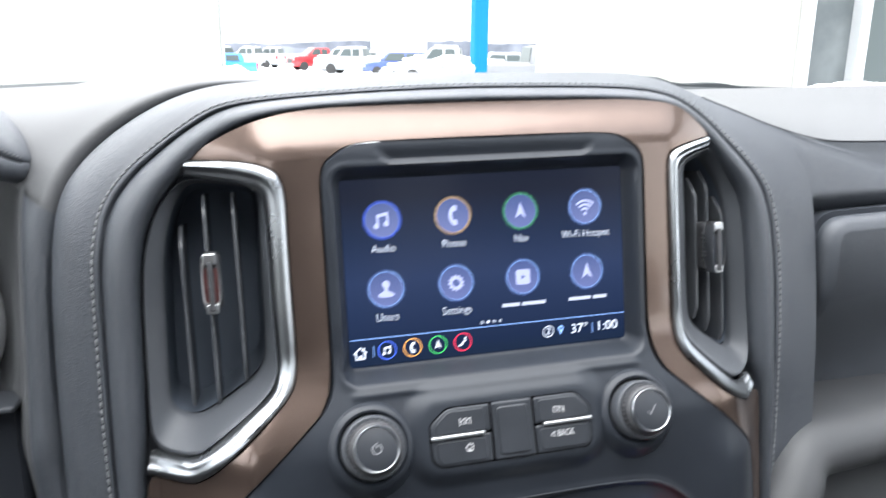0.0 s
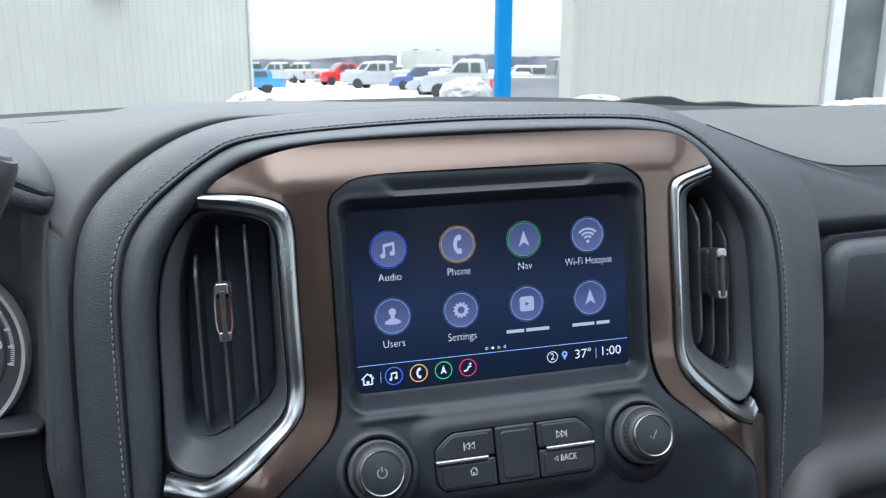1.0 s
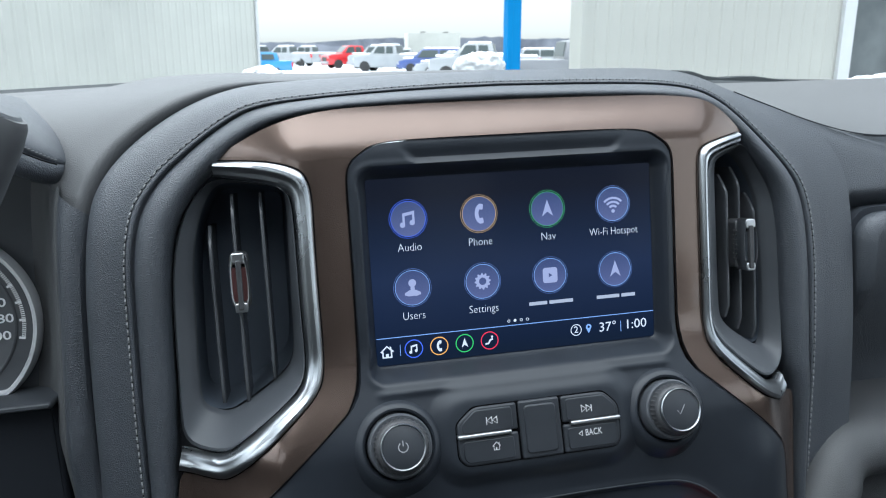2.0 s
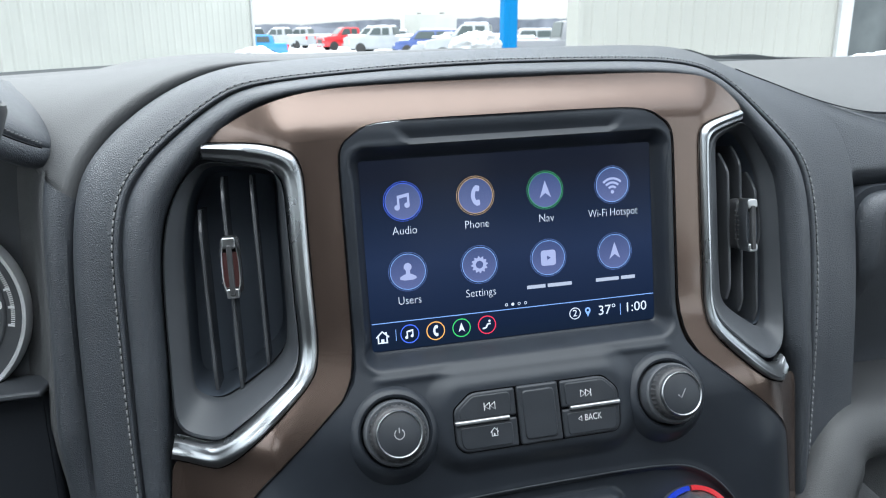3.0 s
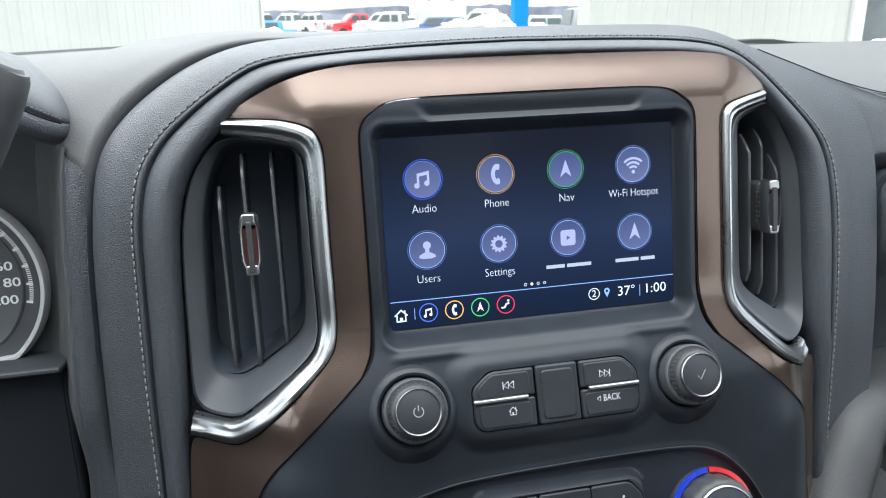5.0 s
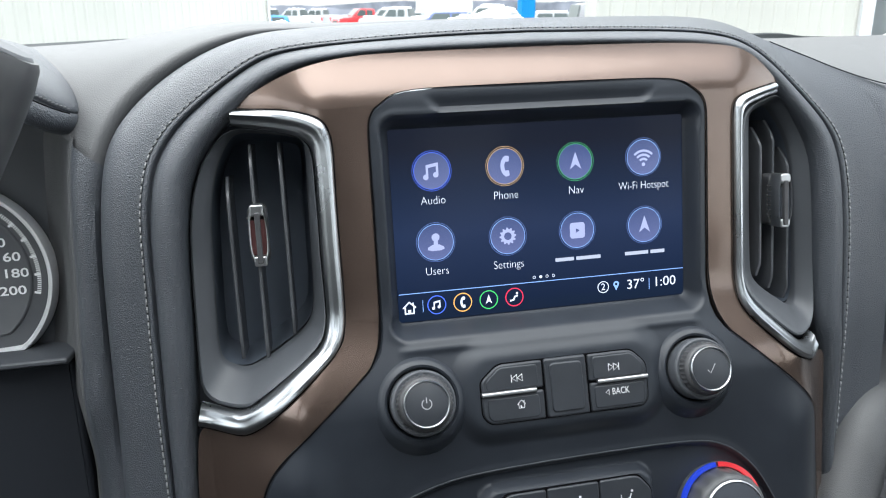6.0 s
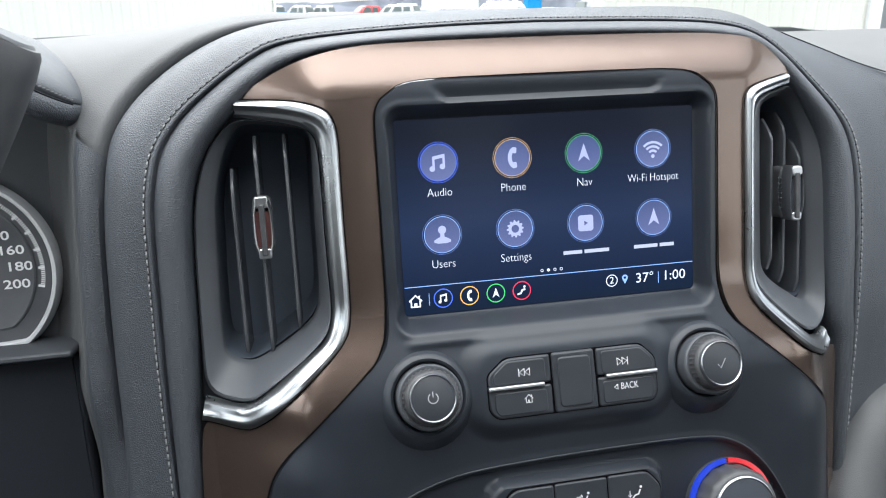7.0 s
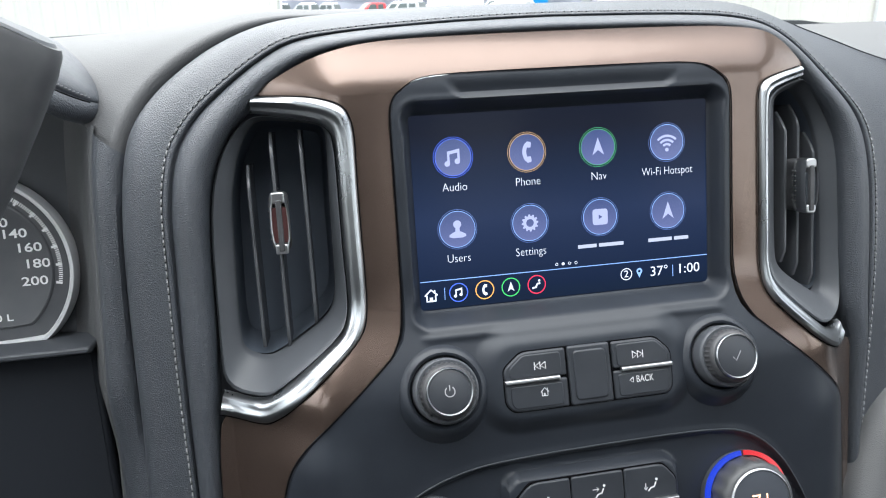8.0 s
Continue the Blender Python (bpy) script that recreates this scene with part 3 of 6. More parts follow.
for i in range(n):
    a, b = fine[i * 4], fine[i * 4 + 3]
    t = (b - a).normalized()
    s = t.cross(Vector((0, 1, 0))).normalized() * 0.00034
    m = (a + b) / 2 + Vector((0, -0.0007, 0))
    o = len(sv)
    sv += [a - s, a + s, m - s * 1.15, m + s * 1.15, b - s, b + s]
    sv += [a - s + Vector((0, 0.001, 0)), a + s + Vector((0, 0.001, 0)), b - s + Vector((0, 0.001, 0)), b + s + Vector((0, 0.001, 0))]
    sf += [(o, o + 1, o + 3, o + 2), (o + 2, o + 3, o + 5, o + 4), (o, o + 2, o + 4, o + 8, o + 6), (o + 1, o + 7, o + 9, o + 5, o + 3), (o, o + 6, o + 7, o + 1), (o + 4, o + 5, o + 9, o + 8)]
part("stitching", sv, sf, "thread", dash, "grey thread stitching along the pad's seam", kind="stuff")

# ---------------------------------------------------------------- dash top, from the pad's shoulder to the windshield


def top_height(u, y):
    """Height of the dash top, well away from the centre arch."""
    left = 0.1378 + 0.0170 * ss((u + 0.345) / 0.115)
    far = lerp(left, 0.1262 - 0.02 * max(0, u - 0.3), ss((u + 0.05) / 0.35))
    return far - 0.004 * ss((u + 0.12) / 0.1) * ss((0.25 - u) / 0.1)


def top_sheet(edge, far_at, droop):
    rows = []
    n = len(edge)
    out = []
    for i in range(n):
        t = edge[min(n - 1, i + 1)] - edge[max(0, i - 1)]
        k = lerp(1.0, 0.10, ss((edge[i].x + 0.235) / 0.13))
        out.append(Vector((-t.z, 0, t.x)).normalized() * k)
    # the cove: a hollow against the pad, then a rounded shoulder
    for d, dy in ((0.0, 0.008), (0.0012, 0.0058), (0.0034, 0.0034), (0.0062, 0.0019), (0.0088, 0.0019), (0.0112, 0.0032), (0.0134, 0.0062)):
        rows.append([p + o * d + Vector((0, dy * o.length, 0)) for p, o in zip(edge, out)])
    start = rows[-1]
    for t in (0.03, 0.07, 0.12, 0.19, 0.28, 0.40, 0.52, 0.64, 0.76, 0.88, 1.0):
        row = []
        for p in start:
            s = p.lerp(far_at(p), t)
            row.append(Vector((s.x, s.y, s.z + droop(p) * math.sin(math.pi * t ** (0.45 if p.x < 0 else 0.7)))))
        rows.append(row)
    return rows


upper_left = [p for p in oeL if p.z > 0.027]
edge = upper_left + resample(chaikin(OE_R, 2), 160)[1:]
edge = [p + Vector((0.0, 0.006, -0.0010 if p.x < 0.13 else -0.0005)) for p in edge]


def windshield_foot(p):
    if p.x < -0.10:
        k = ss((-0.10 - p.x) / 0.145)
        u = lerp(p.x * 1.15, -0.62, k ** 2.2)
    elif p.x > 0.12:
        u = min(0.82, p.x + (p.x - 0.12) * 0.55)
    else:
        u = p.x * 1.12
    q = Vector((u, 0.42 - 0.10 * (u / 0.8) ** 2, top_height(u, 0.42) + 0.002))
    return q.lerp(Vector((-0.305, 0.16, 0.108)), ss((0.062 - p.z) / 0.035) if p.x < 0 else 0)


v, f = loft(top_sheet(edge, windshield_foot, lambda p: 0.0045 - 0.0025 * ss((p.x + 0.16) / 0.08) + 0.008 * ss((p.x - 0.1) / 0.2)))
part("dash_top", v, f, "dash_skin", dash, "soft dark grey dash top pad")

strip = []
for y, dz in ((0.300, -0.040), (0.395, -0.012), (0.415, -0.004), (0.500, 0.0), (0.520, 0.0005), (0.524, -0.006)):
    strip.append([Vector((u, y, dz + lerp(0.138, 0.1562 + 0.036 * (u + 0.43), ss((y - 0.40) / 0.12)))) for u in [lerp(-0.62, -0.24, i / 30) for i in range(31)]])
part("defroster_strip", *loft(strip), "dash_skin", dash, "grey moulded strip at the windshield's foot")

# cladding under the dash top, beside the instrument cluster
low = [p for p in oeL if p.z <= 0.0350]


def side_rows(steps, low=low):
    rows = []
    for du, dy in steps:
        rows.append([Vector((p.x + du * (1 + 0.25 * ss((-p.z - 0.02) / 0.16)), p.y + dy + 1.3 * abs(du) * ss((-p.z - 0.095) / 0.07), p.z + abs(du) * lerp(-0.3, 0.75, ss((p.z + 0.03) / 0.06)))) for p in low])
    return rows


v, f = loft(side_rows(((0.002, 0.012), (0.0, 0.006), (-0.003, 0.0030), (-0.008, 0.0025), (-0.013, 0.0055), (-0.0165, 0.011), (-0.0185, 0.018))))
part("side_cladding", v, f, "leather", dash, "grained dark cladding beside the instrument cluster")
v, f = loft(side_rows(((-0.0185, 0.018), (-0.0200, 0.020), (-0.0235, 0.030), (-0.0280, 0.046), (-0.0340, 0.066), (-0.0430, 0.085), (-0.0620, 0.100)), [p for p in oeL if p.z <= 0.038]))
part("side_wall", v, f, "dash_skin", dash, "smooth black wall beside the gauge")

# ---------------------------------------------------------------- passenger side
lid_out = rounded([(0.2640, -0.0020), (0.80, 0.0040), (0.80, -0.21), (0.2360, -0.2100), (0.2560, -0.1380), (0.2640, -0.0800)], [0.022, 0.01, 0.01, 0.01, 0.04, 0.04], 8)


smooth_uc = chaikin(OE_R[3:], 3)
UC = []
for i in range(320):
    x = lerp(smooth_uc[0].x, 0.79, (i / 319) ** 2)
    j = max(k for k in range(len(smooth_uc) - 1) if smooth_uc[k].x <= x)
    p, q = smooth_uc[j], smooth_uc[j + 1]
    UC.append(p.lerp(q, (x - p.x) / max(1e-9, q.x - p.x)))
SIDE = resample([p for p in oeR if p.x > 0.1475 or p.z < 0.0], 190)
rows = []
for j, w in enumerate(SIDE):
    t = j / (len(SIDE) - 1)
    row = []
    for c in UC:
        s = (c.x - UC[0].x) / (UC[-1].x - UC[0].x)
        q = Vector((0.8, 0.075, lerp(0.047, -0.28, t)))
        p = w.lerp(q, s) + (c - UC[0].lerp(UC[-1], s)) * (1 - t) ** 3
        p.y += 0.020 * ss((0.016 - p.z) / 0.020) * ss((p.x - 0.2545 + 0.018 * ss((-0.08 - p.z) / 0.10)) / 0.007)
        p.y += 0.086 * ss((-0.025 - p.z) / 0.13) * ss((p.x - 0.2545 + 0.018 * ss((-0.08 - p.z) / 0.10)) / 0.007)
        row.append(p)
    rows.append(row)
v, f = loft(rows)
part("passenger_panel", v, f, "leather", dash, "black grained leather passenger dash panel")

cu, cz = 0.53, -0.1
# Thin dark strip painted as the shadow line below the dash top.
crease = [p for p in resample(chaikin(OE_R[3:], 2), 140) if 0.178 < p.x < 0.78]
part("top_crease", *loft([[p + Vector((0, -0.0006, d)) for p in crease] for d in (-0.0005, 0.0004)]), "cover", dash, "dark crease under the dash top")
lid_shape = lambda u, z: 0.02 * (u - 0.27) + 0.075 * ss((-0.035 - z) / 0.13)
# Dark plate, wider than the lid, gives the gap its shade by colour.
gap_out = [Vector((cu + (p.x - cu) * 0.2690 / 0.265, cz + (p.y - cz) * 0.1090 / 0.105)) for p in lid_out]
v, f = slab(gap_out, 0.10, 0.0365, fn=lid_shape)
part("lid_gap", v, f, "dark", dash, "dark plate standing in for the shaded gap round the lid")
v, f = slab(lid_out, 0.10, 0.0250, 0.011, fn=lid_shape)
part("upper_glovebox_lid", v, f, "leather", dash, "black grained upper glovebox lid with rounded corners")

ROLL = [(0.160, -0.030, -0.275), (0.1760, -0.022, -0.2280), (0.1890, -0.010, -0.2050), (0.2010, -0.002, -0.1880), (0.2130, 0.003, -0.1720), (0.2250, 0.008, -0.1600), (0.2390, 0.012, -0.1530), (0.2560, 0.016, -0.1500), (0.30, 0.020, -0.1500), (0.45, 0.03, -0.1420), (0.85, 0.04, -0.134)]
roll = resample(chaikin(ROLL, 3), 90)
rows = []
for out, dep in ((0.004, 0.075), (0.001, 0.040), (0.000, 0.022), (-0.003, 0.010), (-0.009, 0.002), (-0.018, -0.003), (-0.028, -0.004), (-0.036, -0.001), (-0.041, 0.006), (-0.043, 0.014), (-0.047, 0.020), (-0.056, 0.022), (-0.09, 0.018), (-0.16, 0.015)):
    row = []
    for i, p in enumerate(roll):
        a, b = roll[max(0, i - 1)], roll[min(len(roll) - 1, i + 1)]
        t = (b - a)
        nrm = Vector((-t.z, 0, t.x)).normalized()
        q = p + nrm * out
        row.append(Vector((q.x, q.y + dep, q.z)))
    rows.append(row)
v, f = loft(rows)
part("lower_glovebox_pad", v, f, "lower_pad", dash, "dark grey rolled pad of the lower glovebox")

# ---------------------------------------------------------------- air vents
# outlines of each vent (u, z): chrome outside, chrome inside, mouth, and the pad's edge that closes it
CH_OUT = {-1: [(-0.1688, 0.0589), (-0.1645, 0.0586), (-0.1492, 0.0573), (-0.1370, 0.0557), (-0.1248, 0.0518), (-0.1200, 0.0470), (-0.1177, 0.0369), (-0.1181, 0.0150), (-0.1182, -0.0169), (-0.1178, -0.0414), (-0.1182, -0.0601), (-0.1222, -0.0716), (-0.1337, -0.0822), (-0.1509, -0.0970), (-0.1698, -0.1138), (-0.1801, -0.1185), (-0.2019, -0.1126)],
          1: [(0.1510, 0.0591), (0.1474, 0.0581), (0.1337, 0.0557), (0.1211, 0.0526), (0.1166, 0.0490), (0.1154, 0.0422), (0.1155, 0.0189), (0.1157, -0.0048), (0.1161, -0.0289), (0.1161, -0.0598), (0.1179, -0.0721), (0.1298, -0.0861), (0.1477, -0.1023), (0.1640, -0.1098), (0.1724, -0.1134), (0.1778, -0.1085)]}
CH_IN = {-1: [(-0.1705, 0.0505), (-0.1665, 0.0499), (-0.1501, 0.0471), (-0.1380, 0.0442), (-0.1311, 0.0407), (-0.1277, 0.0352), (-0.1274, 0.0234), (-0.1275, -0.0003), (-0.1275, -0.0245), (-0.1269, -0.0458), (-0.1274, -0.0606), (-0.1317, -0.0710), (-0.1428, -0.0793), (-0.1565, -0.0904), (-0.1702, -0.1013), (-0.1806, -0.1066), (-0.1992, -0.1012)],
         1: [(0.1540, 0.0527), (0.1498, 0.0521), (0.1363, 0.0494), (0.1267, 0.0466), (0.1227, 0.0433), (0.1218, 0.0356), (0.1218, 0.0185), (0.1219, -0.0053), (0.1222, -0.0295), (0.1223, -0.0573), (0.1244, -0.0672), (0.1361, -0.0798), (0.1518, -0.0939), (0.1600, -0.0992), (0.1690, -0.1012), (0.1772, -0.0975)]}
MOUTH = {-1: [(-0.1672, 0.0469), (-0.1536, 0.0458), (-0.1376, 0.0432), (-0.1313, 0.0410), (-0.1308, 0.0312), (-0.1317, 0.0061), (-0.1322, -0.0263), (-0.1323, -0.0455), (-0.1342, -0.0605), (-0.1433, -0.0699), (-0.1658, -0.0839), (-0.1745, -0.0868), (-0.1852, -0.0831), (-0.1883, -0.0746), (-0.1865, -0.0248), (-0.1851, 0.0053), (-0.1805, 0.0263), (-0.1734, 0.0413)],
         1: [(0.1585, 0.0475), (0.1511, 0.0453), (0.1436, 0.0422), (0.1422, 0.0371), (0.1426, 0.0170), (0.1429, -0.0100), (0.1432, -0.0344), (0.1436, -0.0500), (0.1441, -0.0612), (0.1499, -0.0685), (0.1617, -0.0769), (0.1726, -0.0840), (0.1783, -0.0823), (0.1803, -0.0733), (0.1798, -0.0375), (0.1786, -0.0025), (0.1764, 0.0166), (0.1701, 0.0322)]}
RIM = {-1: [(-0.1690, 0.0495), (-0.1536, 0.0474), (-0.1385, 0.0442), (-0.1310, 0.0402), (-0.1280, 0.0330), (-0.1278, 0.0061), (-0.1279, -0.0263), (-0.1273, -0.0455), (-0.1276, -0.0606), (-0.1325, -0.0716), (-0.1640, -0.0960), (-0.1760, -0.1050), (-0.1985, -0.1010), (-0.1995, -0.0746), (-0.1985, -0.0248), (-0.1960, 0.0053), (-0.1890, 0.0290), (-0.1790, 0.0430)],
       1: [(0.1585, 0.0530), (0.1480, 0.0510), (0.1300, 0.0470), (0.1228, 0.0400), (0.1222, 0.0170), (0.1222, -0.0100), (0.1224, -0.0344), (0.1226, -0.0500), (0.1240, -0.0645), (0.1335, -0.0765), (0.1518, -0.0928), (0.1660, -0.0985), (0.1850, -0.0950), (0.1905, -0.0733), (0.1900, -0.0375), (0.1885, -0.0025), (0.1845, 0.0200), (0.1710, 0.0390)]}
# vanes: place, depth of the front edge, top and foot
VANES = {-1: ((-0.1752, 0.020, 0.0225, -0.0840), (-0.1610, 0.014, 0.0400, -0.0850), (-0.1450, 0.010, 0.0400, -0.0700)),
         1: ((0.1500, 0.0145, 0.0330, -0.0640), (0.1622, 0.0195, 0.0370, -0.0745), (0.1748, 0.0220, 0.0190, -0.0830))}


def make_vent(side, tab_z):
    s = side
    where = "beside the instrument cluster" if s < 0 else "beside the passenger panel"
    vent = thing("air_vent", "black slatted air vent in satin chrome, " + where, "air vent", base=(s * 0.16, 0.01, -0.03), group="dash air vents")
    outp, inp = chaikin(CH_OUT[s], 2), chaikin(CH_IN[s], 2)
    rows = []
    for t, h in ((-0.05, -0.003), (-0.04, 0.0003), (0.0, 0.0016), (0.12, 0.0030), (0.3, 0.0038), (0.45, 0.0032), (0.55, 0.0022), (0.66, 0.0020), (0.82, 0.0016), (0.95, -0.0008), (1.0, -0.006)):
        rows.append([Vector(((a.lerp(b, t)).x, skin(*a.lerp(b, max(0, t))) - h, a.lerp(b, t).y)) for a, b in zip(outp, inp)])
    v, f = loft(rows)
    # A flat black strip draws the shadow between chrome and trim.
    part("shadow_gap", *loft([[Vector(((a.lerp(b, t)).x, skin(*a.lerp(b, 0)) - 0.0003, a.lerp(b, t).y)) for a, b in zip(outp, inp)] for t in (-0.10, -0.02)]), "gap", vent, "dark gap beside the trim")
    part("chrome_surround", v, f, "chrome", vent, "satin chrome surround")
    # sloping inner walls: from the surround (and the pad on the open side) to the mouth
    m2, l2 = chaikin_loop(MOUTH[s], 2), chaikin_loop(RIM[s], 2)
    rows = []
    for t, d in ((0.0, 0.004), (0.06, 0.002), (0.14, 0.0015), (0.30, 0.0042), (0.6, 0.0085), (0.90, 0.0128), (0.97, 0.0145), (1.0, 0.020)):
        row = []
        for a, b in zip(l2, m2):
            p = a.lerp(b, t)
            row.append(Vector((p.x, lerp(skin(*a), 0.006, t * 0.7) + d, p.y)))
        rows.append(row)
    v, f = loft(rows, wrap=True)
    part("vent_frame", v, f, "funnel", vent, "dark grey sloping vent frame")
    rows = []
    for d, k in ((0.018, 1.0), (0.030, 1.0), (0.052, 0.94)):
        c = sum(m2, Vector((0, 0))) / len(m2)
        rows.append([Vector(((c + (p - c) * k).x, d + 0.008, (c + (p - c) * k).y)) for p in m2])
    v, f = loft(rows, wrap=True)
    f.append(tuple(len(v) - len(m2) + i for i in range(len(m2))))
    part("duct", v, f, "duct", vent, "duct behind the vanes, lifted to blue-grey for haze")
    # upright vanes, curved forward in the middle
    for u, front, z1, z0 in VANES[s]:
        zz = [lerp(z0 + 0.002, z1, i / 24) for i in range(25)]
        path = []
        for i, z in enumerate(zz):
            e = (z1 - z) / 0.012
            e2 = (z - z0) / 0.010
            path.append((front + 0.010 * max(0.0, 1 - e) ** 1.2 + 0.005 * max(0.0, 1 - e2), z))
        rows = []
        for du, dy in ((-0.0007, 0.026), (-0.0010, 0.004), (-0.0011, 0.0012), (-0.0008, 0.0003), (0.0, 0.0), (0.0008, 0.0003), (0.0011, 0.0012), (0.0010, 0.004), (0.0007, 0.026)):
            rows.append([Vector((u + du - s * 0.06 * dy, y + dy, z)) for y, z in path])
        v, f = loft(rows)
        part("vane", v, f, "vane", vent)
    # thumb tab that rides on the middle vane
    tu = -0.1595 if s < 0 else 0.1562
    TY = 0.004
    tab = part("thumb_tab", *slab(rounded([(tu - 0.0052, tab_z + 0.0160), (tu + 0.0052, tab_z + 0.0160), (tu + 0.0052, tab_z - 0.0160), (tu - 0.0052, tab_z - 0.0160)], 0.004), 0.018, TY + 0.0035, 0.0010), "rubber", vent, "dark ribbed thumb tab")
    pts = [(tu - 0.0040, tab_z + 0.0125), (tu - 0.0030, tab_z + 0.0165), (tu + 0.0030, tab_z + 0.0165), (tu + 0.0040, tab_z + 0.0125), (tu + 0.0051, tab_z + 0.0070), (tu + 0.0051, tab_z - 0.0085), (tu + 0.0035, tab_z - 0.0130), (tu + 0.0030, tab_z - 0.0165), (tu - 0.0030, tab_z - 0.0165), (tu - 0.0035, tab_z - 0.0130), (tu - 0.0051, tab_z - 0.0085), (tu - 0.0051, tab_z + 0.0070)]
    ring = [Vector((p[0], TY - 0.0052, p[1])) for p in chaikin_loop(pts, 1)]
    rows = []
    c = Vector((tu, TY - 0.0052, tab_z))
    for k, dy in ((1.02, 0.011), (1.0, 0.004), (0.95, 0.0005), (0.90, -0.0006), (0.82, -0.0004), (0.77, 0.0010), (0.75, 0.004)):
        rows.append([Vector((c.x + (p.x - c.x) * k, c.y + dy, c.z + (p.z - c.z) * (1 + (k - 1) * 0.35))) for p in ring])
    v, f = loft(rows, wrap=True)
    part("tab_bezel", v, f, "bright", tab, "bright chrome tab bezel")
    v, f = slab(rounded([(tu - 0.0045, tab_z + 0.0085), (tu + 0.0045, tab_z + 0.0085), (tu + 0.0045, tab_z - 0.0105), (tu - 0.0045, tab_z - 0.0105)], 0.001, 2), TY, TY - 0.0042)
    part("tab_face", v, f, "tab_inset" if s < 0 else "dark", tab, "dark red-brown tab inset" if s < 0 else "black tab inset")
    for z0, z1, hw in ((0.0166, 0.0105, 0.0036), (-0.0112, -0.0166, 0.0034)):
        v, f = slab(rounded([(tu - hw, tab_z + z0), (tu + hw, tab_z + z0), (tu + hw, tab_z + z1), (tu - hw, tab_z + z1)], 0.0012 if s < 0 else 0.0024, 4), TY + 0.002, TY - 0.0058, 0.0008)
        part("tab_end", v, f, "bright", tab, "bright chrome tab end")
    v, f = slab(rounded([(tu - 0.0015, tab_z + 0.0125), (tu + 0.0015, tab_z + 0.0125), (tu + 0.0015, tab_z - 0.0150), (tu - 0.0015, tab_z - 0.0150)], 0.0008, 2), TY, TY - 0.0068, 0.0005)
    part("tab_rib", v, f, "rubber", tab, "black centre rib")
    for i in range(7):
        for j in range(2):
            v, f = lathe([(0.0006, 0), (0.0005, 0.0005), (0.0001, 0.0006)], (tu - 0.0053, TY + 0.002 + j * 0.003, tab_z + 0.009 - i * 0.003), (-1, 0, 0), 6)
            part("grip_dot", v, f, "rubber", tab)
    return vent


make_vent(-1, -0.0085)
make_vent(1, -0.0125)

# ---------------------------------------------------------------- display unit
unit = thing("touchscreen", "lit infotainment touchscreen showing a home page of round icons", "screen", base=(0.0008, 0, -0.0105))
glass_out = rounded([(-0.0866, 0.0436), (0.0882, 0.0436), (0.0882, -0.0646), (-0.0866, -0.0646)], 0.0016, 4)
v, f = slab(glass_out, 0.0030, 0.0002)
part("display", v, f, "display", unit, "glossy dark blue display", smooth=False)


def disc(u, z, r, y, n=48, r0=0.0):
    """A flat disc or ring on the display."""
    o = [Vector((u + r * math.cos(2 * math.pi * i / n), y, z + r * math.sin(2 * math.pi * i / n))) for i in range(n)]
    if not r0:
        return o, [tuple(range(n))]
    i2 = [Vector((u + r0 * math.cos(2 * math.pi * i / n), y, z + r0 * math.sin(2 * math.pi * i / n))) for i in range(n)]
    return loft([o, i2], wrap=True)


def flat(outline, u, z, y, k=1.0):
    return [Vector((u + p[0] * k, y, z + p[1] * k)) for p in outline], [tuple(range(len(outline)))]


def stroke(pts, u, z, y, w, k=1.0):
    """A line of width w through pts."""
    p = [Vector((a[0] * k, a[1] * k)) for a in pts]
    l, r = [], []
    for i in range(len(p)):
        t = (p[min(i + 1, len(p) - 1)] - p[max(i - 1, 0)]).normalized()
        nn = Vector((-t.y, t.x)) * w / 2
        l.append(Vector((u + p[i].x + nn.x, y, z + p[i].y + nn.y)))
        r.append(Vector((u + p[i].x - nn.x, y, z + p[i].y - nn.y)))
    return loft([l, r])


def arc(cx, cy, r, a0, a1, n=14):
    return [(cx + r * math.cos(radians(lerp(a0, a1, i / n))), cy + r * math.sin(radians(lerp(a0, a1, i / n)))) for i in range(n + 1)]


def glyph_note(u, z, y, k):
    return join(flat([(-0.9, 0.9), (1.0, 1.25), (1.0, 0.75), (-0.9, 0.4)], u, z, y, k), flat([(-0.9, 0.9), (-0.55, 0.9), (-0.55, -0.9), (-0.9, -0.9)], u, z, y, k),
                flat([(0.65, 1.1), (1.0, 1.1), (1.0, -0.6), (0.65, -0.6)], u, z, y, k), disc(u - 0.95 * k, z - 0.9 * k, 0.42 * k, y, 16), disc(u + 0.6 * k, z - 0.6 * k, 0.42 * k, y, 16))


def glyph_handset(u, z, y, k):
    return join(stroke(arc(1.45, 0, 1.85, 138, 222), u, z, y, 0.62 * k, k), flat(rounded([(-0.05, 1.62), (0.72, 1.50), (0.62, 0.62), (-0.1, 0.72)], 0.2, 3), u, z, y, k), flat(rounded([(-0.05, -1.62), (-0.1, -0.72), (0.62, -0.62), (0.72, -1.50)], 0.2, 3), u, z, y, k))


def glyph_arrow(u, z, y, k):
    return [Vector((u + a * k, y, z + b * k)) for a, b in ((0, 1.5), (0.95, -1.2), (0, -0.45), (-0.95, -1.2))], [(0, 1, 2), (0, 2, 3)]


def glyph_waves(u, z, y, k):
    return join(disc(u, z - 1.15 * k, 0.3 * k, y, 14), *[stroke(arc(0, -1.15, r, 45, 135), u, z, y, 0.36 * k, k) for r in (0.85, 1.5, 2.15)])


